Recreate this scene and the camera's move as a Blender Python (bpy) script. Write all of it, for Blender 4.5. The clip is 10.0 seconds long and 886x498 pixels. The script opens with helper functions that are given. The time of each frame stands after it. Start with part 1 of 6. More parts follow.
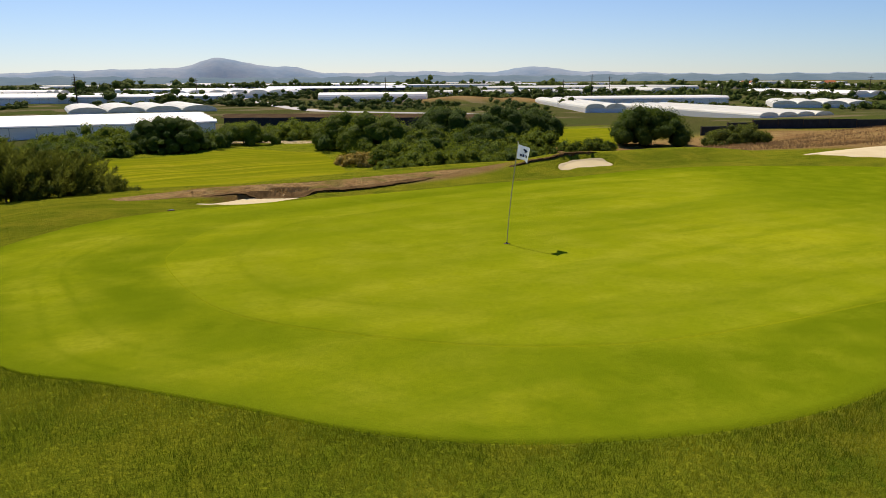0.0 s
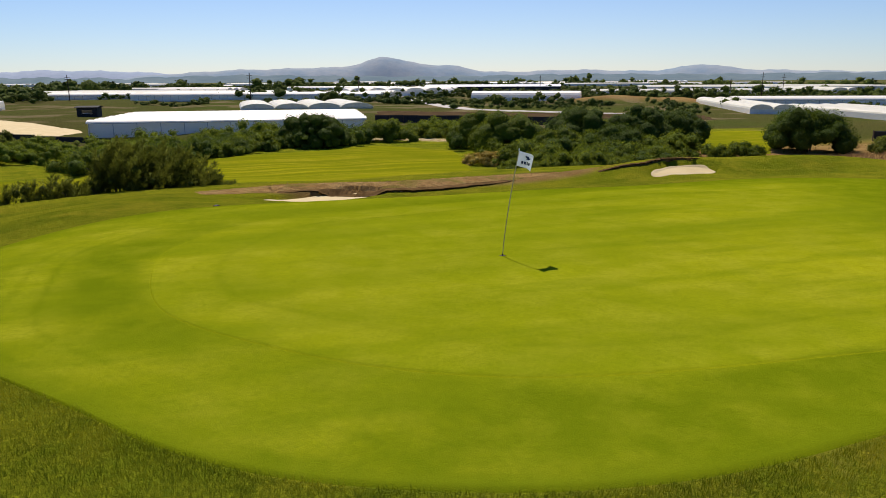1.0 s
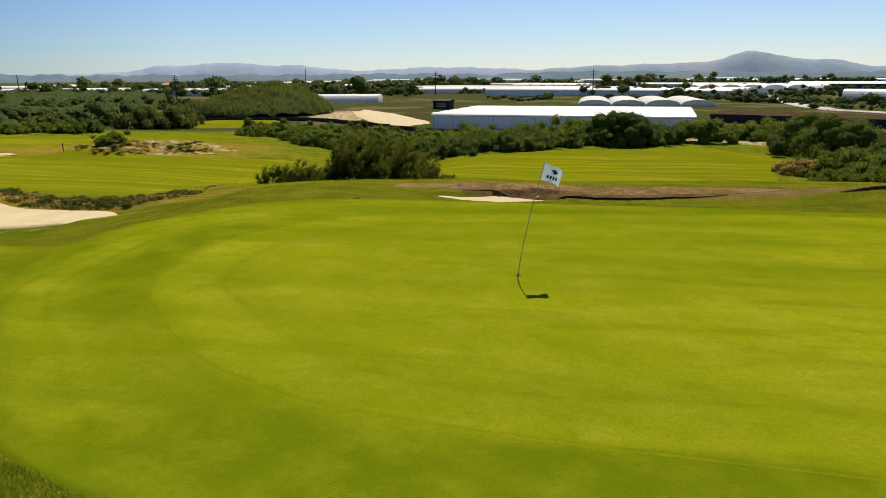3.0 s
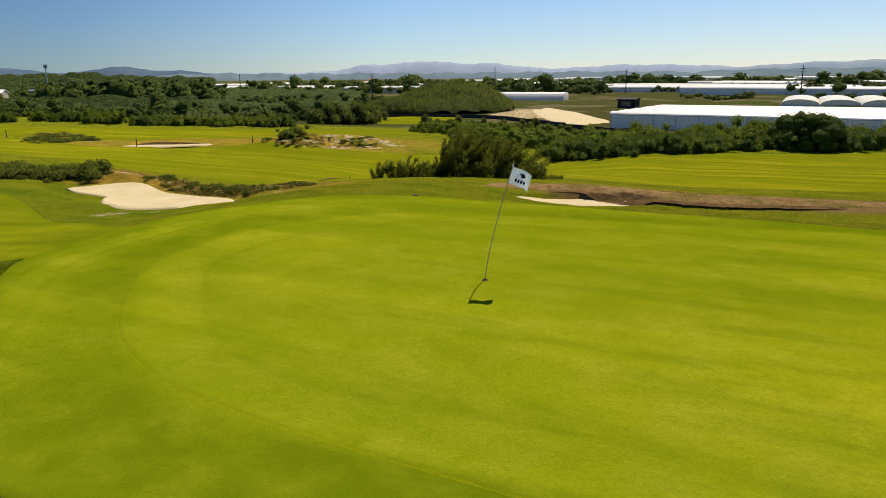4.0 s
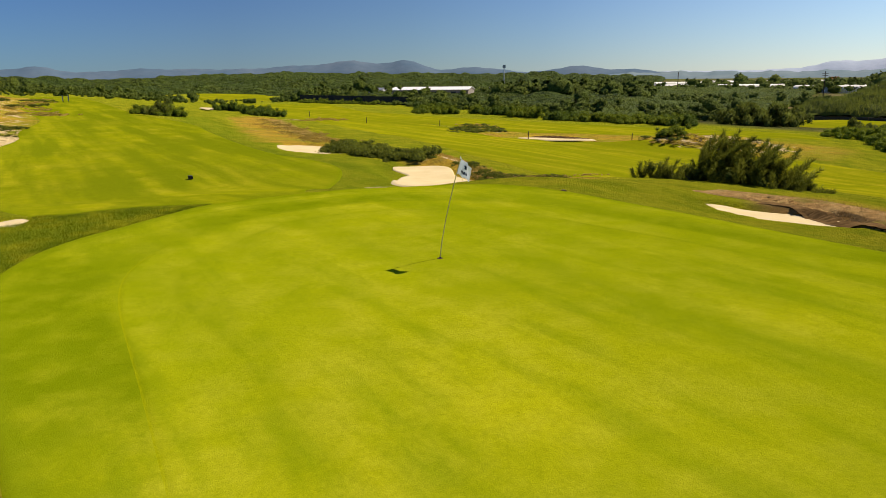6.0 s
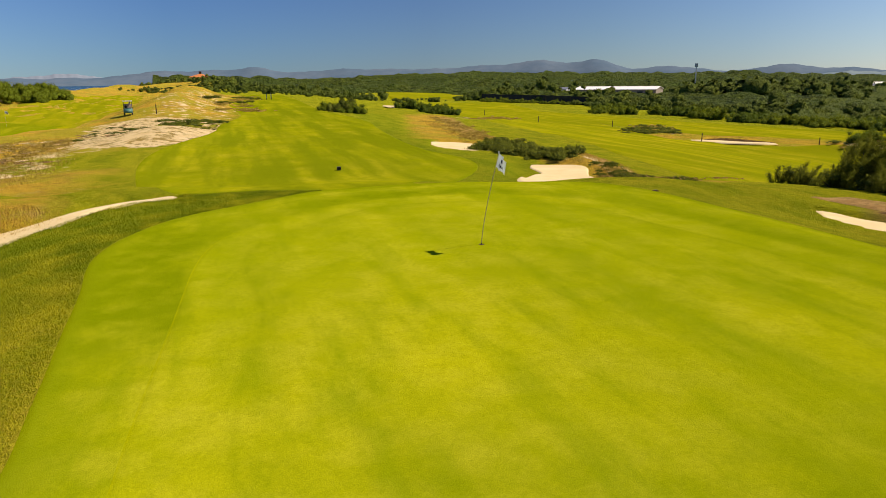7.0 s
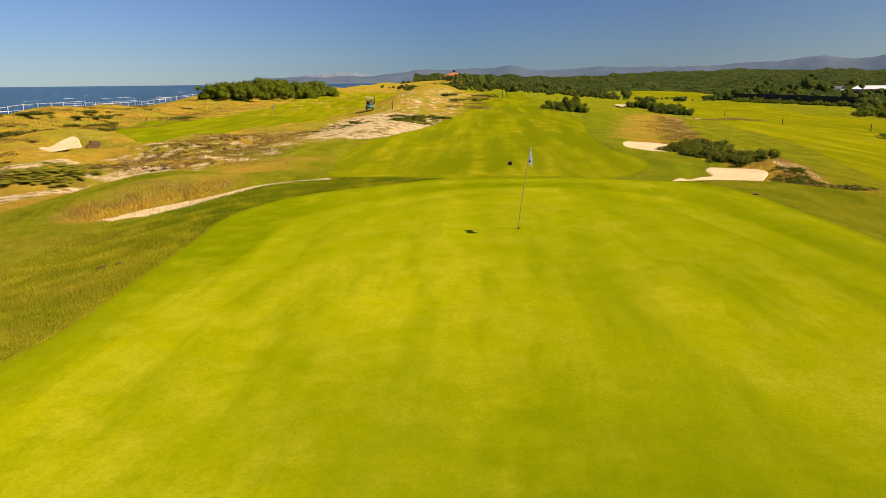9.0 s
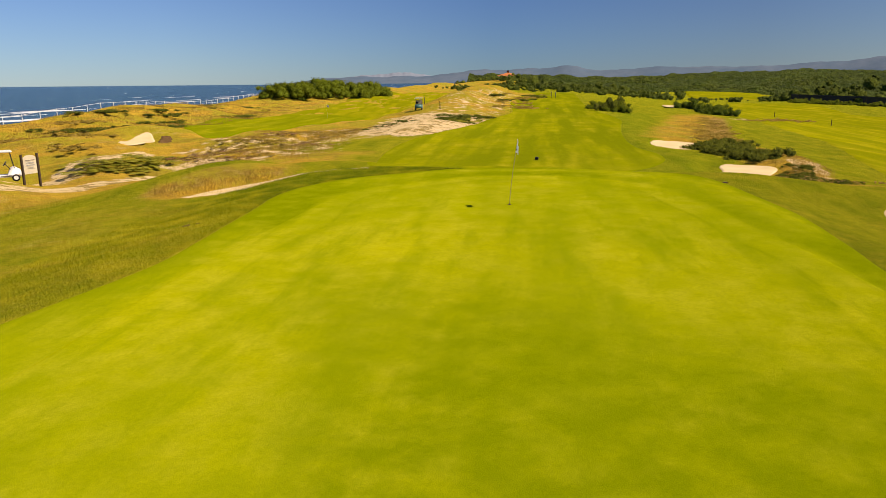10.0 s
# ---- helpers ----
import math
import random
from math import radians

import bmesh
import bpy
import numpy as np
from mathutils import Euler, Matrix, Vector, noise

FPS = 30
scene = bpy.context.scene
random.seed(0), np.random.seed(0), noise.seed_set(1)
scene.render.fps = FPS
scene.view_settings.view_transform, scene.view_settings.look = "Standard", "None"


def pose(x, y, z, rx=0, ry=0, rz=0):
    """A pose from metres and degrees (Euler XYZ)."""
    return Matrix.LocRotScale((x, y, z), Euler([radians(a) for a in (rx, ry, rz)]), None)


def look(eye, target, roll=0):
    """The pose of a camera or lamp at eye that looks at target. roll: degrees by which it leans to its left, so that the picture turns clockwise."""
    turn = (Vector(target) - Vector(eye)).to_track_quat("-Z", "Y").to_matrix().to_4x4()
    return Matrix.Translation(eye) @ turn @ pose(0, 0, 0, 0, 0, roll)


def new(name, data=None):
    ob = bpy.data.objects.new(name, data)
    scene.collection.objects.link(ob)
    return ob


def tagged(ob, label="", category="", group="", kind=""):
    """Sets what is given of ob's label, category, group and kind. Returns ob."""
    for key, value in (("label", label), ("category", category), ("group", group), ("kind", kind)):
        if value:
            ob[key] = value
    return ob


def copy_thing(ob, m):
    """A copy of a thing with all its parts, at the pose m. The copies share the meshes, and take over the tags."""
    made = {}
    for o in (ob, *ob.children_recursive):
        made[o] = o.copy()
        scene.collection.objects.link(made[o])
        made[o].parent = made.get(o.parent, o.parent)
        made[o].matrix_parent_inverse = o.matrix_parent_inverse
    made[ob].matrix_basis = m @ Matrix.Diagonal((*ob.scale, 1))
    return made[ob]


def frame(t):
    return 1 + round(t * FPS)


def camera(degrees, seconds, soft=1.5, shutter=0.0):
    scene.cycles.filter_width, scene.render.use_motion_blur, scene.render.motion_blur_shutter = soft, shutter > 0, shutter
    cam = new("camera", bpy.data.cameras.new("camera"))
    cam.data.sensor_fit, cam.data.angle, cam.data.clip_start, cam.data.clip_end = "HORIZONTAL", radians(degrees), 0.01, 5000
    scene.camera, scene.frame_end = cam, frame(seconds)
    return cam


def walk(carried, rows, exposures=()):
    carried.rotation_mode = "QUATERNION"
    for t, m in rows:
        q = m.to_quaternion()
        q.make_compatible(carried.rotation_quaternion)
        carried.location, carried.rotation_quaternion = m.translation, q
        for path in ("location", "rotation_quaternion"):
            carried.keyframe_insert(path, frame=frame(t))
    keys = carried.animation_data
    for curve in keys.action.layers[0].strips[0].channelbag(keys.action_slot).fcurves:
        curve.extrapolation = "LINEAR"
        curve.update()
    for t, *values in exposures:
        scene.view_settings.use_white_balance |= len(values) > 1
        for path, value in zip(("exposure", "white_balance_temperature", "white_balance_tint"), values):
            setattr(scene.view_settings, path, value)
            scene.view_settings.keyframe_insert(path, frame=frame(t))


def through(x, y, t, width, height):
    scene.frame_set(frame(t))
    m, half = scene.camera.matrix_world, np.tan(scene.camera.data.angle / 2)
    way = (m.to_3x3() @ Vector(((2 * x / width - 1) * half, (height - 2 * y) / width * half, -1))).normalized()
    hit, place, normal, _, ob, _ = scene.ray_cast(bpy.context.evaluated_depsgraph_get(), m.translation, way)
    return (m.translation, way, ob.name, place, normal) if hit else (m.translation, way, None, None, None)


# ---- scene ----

# ---------------------------------------------------------------- camera
cam = camera(63.36, 10.0, 0.85)
EXPOSURES = [(0.0, 0.30, 6900, 16), (2.0, 0.26, 7000, 15), (3.5, 0.26, 7150, 12), (5.5, 0.42, 7600, 13), (7.5, 0.49, 8350, 19), (10.0, 0.43, 8700, 23)]
PATH = [
    (0, (0.049, -0.014, 3.561), (0.076, 9.717, 1.256), -0.42),
    (0.5, (1.601, 0.257, 3.597), (0.631, 9.939, 1.288), -0.43),
    (1, (3.225, 0.897, 3.619), (1.174, 10.408, 1.308), -0.36),
    (1.5, (4.652, 1.494, 3.667), (1.453, 10.680, 1.348), -0.31),
    (2, (5.961, 2.135, 3.708), (1.714, 10.885, 1.385), -0.25),
    (3.5, (9.825, 5.302, 3.774), (2.769, 11.988, 1.429), -0.42),
    (4, (11.221, 6.871, 3.782), (3.324, 12.538, 1.434), -0.48),
    (4.5, (12.570, 8.683, 3.764), (3.952, 13.185, 1.425), -0.59),
    (5, (13.754, 10.676, 3.748), (4.572, 13.878, 1.414), -0.56),
    (5.5, (14.826, 12.608, 3.744), (5.262, 14.371, 1.417), -0.64),
    (6, (15.748, 14.489, 3.756), (6.024, 14.756, 1.439), -0.62),
    (7.5, (17.185, 18.803, 3.769), (7.986, 15.623, 1.473), -0.68),
    (8, (17.304, 20.107, 3.801), (8.447, 16.072, 1.503), -0.71),
    (8.5, (17.433, 21.522, 3.834), (8.910, 16.821, 1.539), -0.66),
    (9, (17.735, 22.923, 3.884), (9.534, 17.678, 1.594), -0.62),
    (9.5, (18.864, 24.607, 3.910), (10.925, 18.973, 1.624), -0.57),
    (10, (20.830, 26.718, 4.025), (13.047, 20.868, 1.741), -0.55),
]
walk(cam, [(t, look(eye, target, roll)) for t, eye, target, roll in PATH], EXPOSURES)

# ---------------------------------------------------------------- sky, sun
SUN_EL, SUN_AZ = 51.5, -23.7          # degrees; azimuth from +y towards +x
world = bpy.data.worlds.new("world")
scene.world = world
world.use_nodes = True
wn = world.node_tree
sky = wn.nodes.new("ShaderNodeTexSky")
sky.sky_type, sky.sun_disc = "NISHITA", False
sky.sun_elevation, sky.sun_rotation = radians(SUN_EL), radians(SUN_AZ)
sky.air_density, sky.dust_density, sky.ozone_density, sky.altitude = 1.0, 0.0, 4.0, 20
# a clear sky deepens away from the sun, most at right angles to it
geo, dot, span, ramp, tint = (wn.nodes.new(f"ShaderNode{k}") for k in ("TexCoord", "VectorMath", "MapRange", "ValToRGB", "Mix"))
dot.operation, tint.data_type, tint.blend_type = "DOT_PRODUCT", "RGBA", "MULTIPLY"
dot.inputs[1].default_value = (math.sin(radians(-13)), math.cos(radians(-13)), 0)
span.inputs[1].default_value, span.inputs[2].default_value = -1.0, 1.0
stops = ((0.0, (0.46, 0.66, 0.90)), (0.15, (0.42, 0.61, 0.84)), (0.33, (0.24, 0.40, 0.61)), (0.49, (0.26, 0.37, 0.52)), (0.60, (0.33, 0.43, 0.55)), (0.69, (0.43, 0.52, 0.64)), (0.85, (0.80, 0.82, 0.87)), (1.0, (0.95, 0.87, 0.86)))
for k, (at, tone) in enumerate(stops):
    e = ramp.color_ramp.elements[k] if k < 2 else ramp.color_ramp.elements.new(at)
    e.position, e.color = at, (*tone, 1)
wn.links.new(geo.outputs["Generated"], dot.inputs[0])
wn.links.new(dot.outputs["Value"], span.inputs[0])
wn.links.new(span.outputs[0], ramp.inputs[0])
wn.links.new(sky.outputs[0], tint.inputs[6])
wn.links.new(ramp.outputs[0], tint.inputs[7])
tint.inputs[0].default_value = 1.0
cool = wn.nodes.new("ShaderNodeMix")
cool.data_type, cool.blend_type = "RGBA", "MULTIPLY"
cool.inputs[0].default_value, cool.inputs[7].default_value = 1.0, (0.66, 0.80, 1.0, 1)
wn.links.new(tint.outputs[2], cool.inputs[6])
wn.links.new(cool.outputs[2], wn.nodes["Background"].inputs[0])
wn.nodes["Background"].inputs[1].default_value = 0.103
to_sun = Vector((math.sin(radians(SUN_AZ)) * math.cos(radians(SUN_EL)), math.cos(radians(SUN_AZ)) * math.cos(radians(SUN_EL)), math.sin(radians(SUN_EL))))
sun = new("sun", bpy.data.lights.new("sun", "SUN"))
sun.data.energy, sun.data.angle, sun.data.color = 4.55, radians(0.53), (1.0, 0.95, 0.86)
sun.matrix_world = look(to_sun * 200, (0, 0, 0))

# ---------------------------------------------------------------- materials


def shader(name, rough=0.8, spec=0.3, metal=0.0, matte=0.0):
    m = bpy.data.materials.new(name)
    m.use_nodes = True
    nt = m.node_tree
    b = nt.nodes["Principled BSDF"]
    b.inputs["Roughness"].default_value = rough
    b.inputs["Specular IOR Level"].default_value = spec
    b.inputs["Metallic"].default_value = metal
    b.inputs["Diffuse Roughness"].default_value = matte
    return m, nt, b


def fuzzy(b, weight, tone):
    """Grass blades catch the light at a low angle."""
    b.inputs["Sheen Weight"].default_value, b.inputs["Sheen Roughness"].default_value = weight, 0.5
    b.inputs["Sheen Tint"].default_value = (*tone, 1)


def coords(nt, kind="Object", scale=(1, 1, 1), turn=0.0):
    tc = nt.nodes.new("ShaderNodeTexCoord")
    mp = nt.nodes.new("ShaderNodeMapping")
    mp.vector_type = "TEXTURE"                      # turned first, then scaled along the turned axes
    mp.inputs["Scale"].default_value = tuple(1 / k for k in scale)
    mp.inputs["Rotation"].default_value = (0, 0, radians(turn))
    nt.links.new(tc.outputs[kind], mp.inputs[0])
    return mp.outputs[0]


def noise_fac(nt, vec, scale, detail=4.0, rough=0.55, low=0.35, high=0.65):
    n = nt.nodes.new("ShaderNodeTexNoise")
    n.inputs["Scale"].default_value, n.inputs["Detail"].default_value, n.inputs["Roughness"].default_value = scale, detail, rough
    nt.links.new(vec, n.inputs["Vector"])
    r = nt.nodes.new("ShaderNodeMapRange")
    r.inputs[1].default_value, r.inputs[2].default_value = low, high
    nt.links.new(n.outputs["Fac"], r.inputs[0])
    return r.outputs[0]


def mix(nt, fac, a, b, blend="MIX"):
    m = nt.nodes.new("ShaderNodeMix")
    m.data_type, m.blend_type = "RGBA", blend
    for sock, value in ((m.inputs[0], fac), (m.inputs[6], a), (m.inputs[7], b)):
        if isinstance(value, (int, float)):
            sock.default_value = value
        elif isinstance(value, tuple):
            sock.default_value = (*value, 1)
        else:
            nt.links.new(value, sock)
    return m.outputs[2]


def calc(nt, op, a, b=0.0, clamp=False):
    m = nt.nodes.new("ShaderNodeMath")
    m.operation, m.use_clamp = op, clamp
    for sock, value in ((m.inputs[0], a), (m.inputs[1], b)):
        if isinstance(value, (int, float)):
            sock.default_value = value
        else:
            nt.links.new(value, sock)
    return m.outputs[0]


def attribute(nt, name):
    a = nt.nodes.new("ShaderNodeAttribute")
    a.attribute_name = name
    return a.outputs["Fac"]


def bumped(nt, b, height, strength=0.4, distance=0.05):
    bp = nt.nodes.new("ShaderNodeBump")
    bp.inputs["Strength"].default_value, bp.inputs["Distance"].default_value = strength, distance
    nt.links.new(height, bp.inputs["Height"])
    nt.links.new(bp.outputs[0], b.inputs["Normal"])


def plain(name, colour, rough=0.6, vary=0.12, scale=3.0, metal=0.0, spec=0.3):
    """A painted or worn surface: two scales of variation and a fine relief."""
    m, nt, b = shader(name, rough, spec, metal)
    v = coords(nt)
    dark = tuple(c * (1 - vary) for c in colour)
    light = tuple(min(1, c * (1 + vary)) for c in colour)
    c = mix(nt, noise_fac(nt, v, scale), dark, light)
    c = mix(nt, noise_fac(nt, v, scale * 9, low=0.3, high=0.8), c, tuple(x * (1 - 0.6 * vary) for x in colour))
    nt.links.new(c, b.inputs["Base Color"])
    bumped(nt, b, noise_fac(nt, v, scale * 14), 0.15, 0.02)
    return m


def turf(name, deep, mid, pale, blade=34.0, relief=0.5, stripe=None, patch=0.25, border=None, streak=0.0, even=0.55, lanes=0.0):
    """Mown grass: broad patches, streaks, mottling, blades. stripe = (width, turn, strength) of mower lines. The meshes' "ring" darkens bands,
    and "border" blends the turf into the neighbouring cut."""
    m, nt, b = shader(name, 0.95, 0.0, 0.0, 0.3)
    fuzzy(b, 0.12, (1.0, 1.0, 0.0))
    v = coords(nt)
    c = mix(nt, noise_fac(nt, v, patch, 5, 0.65, 0.36, 0.64), tuple((1 - even) * a + even * k for a, k in zip(deep, mid)), mid)
    c = mix(nt, calc(nt, "MULTIPLY", noise_fac(nt, v, patch * 0.5, 3, 0.5, 0.45, 0.68), 0.4), c, (deep[0] * 0.95, deep[1] * 1.12, deep[2]))
    c = mix(nt, calc(nt, "MULTIPLY", noise_fac(nt, v, patch * 4.7, 5, 0.65, 0.42, 0.68), 0.5), c, pale)
    if streak:
        sv = coords(nt, scale=(0.2, 1.0, 1), turn=29.4)
        c = mix(nt, calc(nt, "MULTIPLY", noise_fac(nt, sv, 0.9, 5, 0.65, 0.5, 0.72), streak), c, deep)
    if lanes:
        lv = coords(nt, scale=(0.1, 1.0, 1), turn=29.4)
        c = mix(nt, calc(nt, "MULTIPLY", noise_fac(nt, lv, 0.42, 4, 0.6, 0.43, 0.58), lanes), c, deep)
    c = mix(nt, calc(nt, "MULTIPLY", noise_fac(nt, v, patch * 22, 5, 0.7, 0.5, 0.75), 0.4), c, tuple(x * 0.8 for x in deep))
    if stripe:
        w, turn, force = stripe
        s = coords(nt, scale=(1 / w, 0.012 / w, 1), turn=turn)
        c = mix(nt, calc(nt, "MULTIPLY", noise_fac(nt, s, 1.0, 1, 0.3, 0.45, 0.55), force), c, deep)
    ragged = calc(nt, "MULTIPLY", attribute(nt, "ring"), calc(nt, "ADD", calc(nt, "MULTIPLY", noise_fac(nt, v, 1.3, 4, 0.6), 0.7), 0.5), True)
    c = mix(nt, ragged, c, tuple(x * 0.85 for x in deep))
    if border:
        e = calc(nt, "ADD", attribute(nt, "border"), calc(nt, "MULTIPLY", calc(nt, "SUBTRACT", noise_fac(nt, v, 2.2, 5, 0.7, 0.2, 0.8), 0.5), 0.5), True)
        c = mix(nt, e, c, border)
    fine = noise_fac(nt, v, blade, 4, 0.75, 0.3, 0.7)
    fleck = noise_fac(nt, v, blade * 0.28, 5, 0.8, 0.42, 0.62)
    c = mix(nt, calc(nt, "MULTIPLY", fleck, 0.27), c, tuple(x * 0.62 for x in deep))
    c = mix(nt, calc(nt, "MULTIPLY", fine, 0.36), c, tuple(x * 0.5 for x in mid))
    nt.links.new(c, b.inputs["Base Color"])
    bumped(nt, b, fine, relief, 0.03)
    return m


ROUGH_TONE, APRON_TONE = (0.14, 0.20, 0.007), (0.385, 0.41, 0.010)
M_GREEN = turf("putting_turf", (0.15, 0.225, 0.006), (0.405, 0.413, 0.014), (0.51, 0.48, 0.04), 55, 0.35, None, 0.2, APRON_TONE, 0.85, 0.45, 0.4)
M_APRON = turf("apron_turf", (0.15, 0.225, 0.006), (0.395, 0.408, 0.014), (0.50, 0.475, 0.04), 50, 0.4, None, 0.2, ROUGH_TONE, 0.85, 0.45, 0.4)
M_FAIRWAY = turf("fairway_turf", (0.12, 0.165, 0.007), (0.345, 0.35, 0.011), (0.46, 0.40, 0.03), 14, 0.5, (1.3, -60.6, 0.4), 0.07, ROUGH_TONE, 0.7, 0.15, 0.85)
M_FAIRWAY_N = turf("north_fairway_turf", (0.155, 0.19, 0.008), (0.40, 0.375, 0.012), (0.54, 0.42, 0.035), 10, 0.5, (1.6, -55.0, 0.75), 0.05, (0.22, 0.20, 0.018), 0.4, 0.2, 0.45)


def ground_material():
    m, nt, b = shader("ground", 0.95, 0.0, 0.0, 0.3)
    fuzzy(b, 0.15, (1.0, 0.9, 0.1))
    v = coords(nt)
    big, med, small = noise_fac(nt, v, 0.08, 4), noise_fac(nt, v, 0.6, 5, 0.62, 0.38, 0.68), noise_fac(nt, v, 7.0, 5, 0.7, 0.3, 0.7)
    fine = noise_fac(nt, v, 38.0, 3, 0.7, 0.3, 0.7)
    fleck = noise_fac(nt, v, 15.0, 5, 0.78, 0.42, 0.62)
    rough = mix(nt, med, (0.12, 0.19, 0.008), (0.28, 0.33, 0.012))
    rough = mix(nt, calc(nt, "MULTIPLY", noise_fac(nt, v, 0.45, 6, 0.75, 0.47, 0.62), 0.7), rough, (0.50, 0.43, 0.03))
    mown = coords(nt, scale=(0.14, 1.0, 1), turn=29.4)
    rough = mix(nt, calc(nt, "MULTIPLY", noise_fac(nt, mown, 0.7, 5, 0.65, 0.46, 0.62), 0.6), rough, (0.47, 0.45, 0.024))
    rough = mix(nt, calc(nt, "MULTIPLY", small, 0.4), rough, (0.36, 0.35, 0.02))
    rough = mix(nt, calc(nt, "MULTIPLY", fleck, 0.5), rough, (0.06, 0.11, 0.006))
    rough = mix(nt, calc(nt, "MULTIPLY", fine, 0.32), rough, (0.05, 0.09, 0.004))
    lush = calc(nt, "MULTIPLY", attribute(nt, "lush"), calc(nt, "ADD", calc(nt, "MULTIPLY", noise_fac(nt, v, 1.6, 5, 0.7, 0.3, 0.7), 0.5), 0.45))
    rough = mix(nt, lush, rough, (0.10, 0.21, 0.007))
    patchy = noise_fac(nt, v, 0.12, 6, 0.7, 0.46, 0.54)
    dry = mix(nt, med, (0.72, 0.45, 0.055), (0.54, 0.31, 0.04))
    dry = mix(nt, calc(nt, "MULTIPLY", patchy, 0.85), dry, (0.40, 0.38, 0.03))
    dry = mix(nt, calc(nt, "MULTIPLY", noise_fac(nt, v, 0.33, 6, 0.75, 0.52, 0.6), 0.6), dry, (0.27, 0.17, 0.035))
    dry = mix(nt, calc(nt, "MULTIPLY", noise_fac(nt, v, 0.6, 5, 0.7, 0.57, 0.66), 0.7), dry, (0.66, 0.49, 0.16))
    dry = mix(nt, calc(nt, "MULTIPLY", fleck, 0.45), dry, (0.22, 0.13, 0.03))
    dry = mix(nt, calc(nt, "MULTIPLY", fine, 0.35), dry, (0.12, 0.10, 0.03))
    sand = mix(nt, med, (0.72, 0.55, 0.30), (0.80, 0.65, 0.40))
    sand = mix(nt, calc(nt, "MULTIPLY", noise_fac(nt, v, 1.1, 5, 0.7, 0.5, 0.58), 0.85), sand, (0.26, 0.17, 0.045))
    heath = mix(nt, med, (0.34, 0.19, 0.08), (0.50, 0.33, 0.14))
    heath = mix(nt, calc(nt, "MULTIPLY", noise_fac(nt, v, 0.10, 4, 0.6, 0.45, 0.6), 0.7), heath, (0.29, 0.13, 0.06))
    heath = mix(nt, calc(nt, "MULTIPLY", fleck, 0.5), heath, (0.17, 0.10, 0.045))
    farm = mix(nt, noise_fac(nt, v, 0.012, 3), (0.085, 0.075, 0.035), (0.06, 0.095, 0.022))
    farm = mix(nt, noise_fac(nt, v, 0.035, 2, 0.5, 0.54, 0.58), farm, (0.22, 0.17, 0.10))
    farm = mix(nt, calc(nt, "MULTIPLY", noise_fac(nt, v, 0.3, 5, 0.7), 0.5), farm, (0.05, 0.06, 0.02))
    worn = calc(nt, "ADD", calc(nt, "MULTIPLY", calc(nt, "SUBTRACT", small, 0.5), 0.35), calc(nt, "MULTIPLY", calc(nt, "SUBTRACT", noise_fac(nt, v, 0.35, 5, 0.65, 0.3, 0.7), 0.5), 0.9))
    has_dry = calc(nt, "MULTIPLY", attribute(nt, "dry"), 6.0, True)
    c = mix(nt, calc(nt, "ADD", attribute(nt, "dry"), calc(nt, "MULTIPLY", worn, has_dry), True), rough, dry)
    c = mix(nt, attribute(nt, "farm"), c, farm)
    c = mix(nt, attribute(nt, "heath"), c, heath)
    edge = calc(nt, "ADD", attribute(nt, "bare"), calc(nt, "MULTIPLY", calc(nt, "SUBTRACT", med, 0.5), 0.7), True)
    r = nt.nodes.new("ShaderNodeMapRange")
    r.inputs[1].default_value, r.inputs[2].default_value = 0.35, 0.6
    nt.links.new(edge, r.inputs[0])
    c = mix(nt, r.outputs[0], c, sand)
    nt.links.new(c, b.inputs["Base Color"])
    clumpy = calc(nt, "MULTIPLY", noise_fac(nt, v, 1.3, 5, 0.7, 0.3, 0.7), calc(nt, "MULTIPLY", attribute(nt, "dry"), 5.0))
    bumped(nt, b, calc(nt, "ADD", clumpy, calc(nt, "ADD", calc(nt, "MULTIPLY", small, 1.2), calc(nt, "ADD", fleck, calc(nt, "MULTIPLY", fine, 0.5)))), 0.9, 0.04)
    return m


M_GROUND = ground_material()


def sand_material():
    m, nt, b = shader("bunker_sand", 0.9, 0.15)
    v = coords(nt)
    c = mix(nt, noise_fac(nt, v, 0.7, 4), (0.56, 0.455, 0.24), (0.64, 0.53, 0.30))
    c = mix(nt, calc(nt, "MULTIPLY", noise_fac(nt, v, 22, 4, 0.7), 0.3), c, (0.45, 0.36, 0.22))
    nt.links.new(c, b.inputs["Base Color"])
    rake = coords(nt, scale=(1, 12, 1), turn=20)
    bumped(nt, b, calc(nt, "ADD", calc(nt, "MULTIPLY", noise_fac(nt, rake, 1.5, 2), 0.5), noise_fac(nt, v, 12, 4)), 0.3, 0.02)
    return m


M_SAND = sand_material()


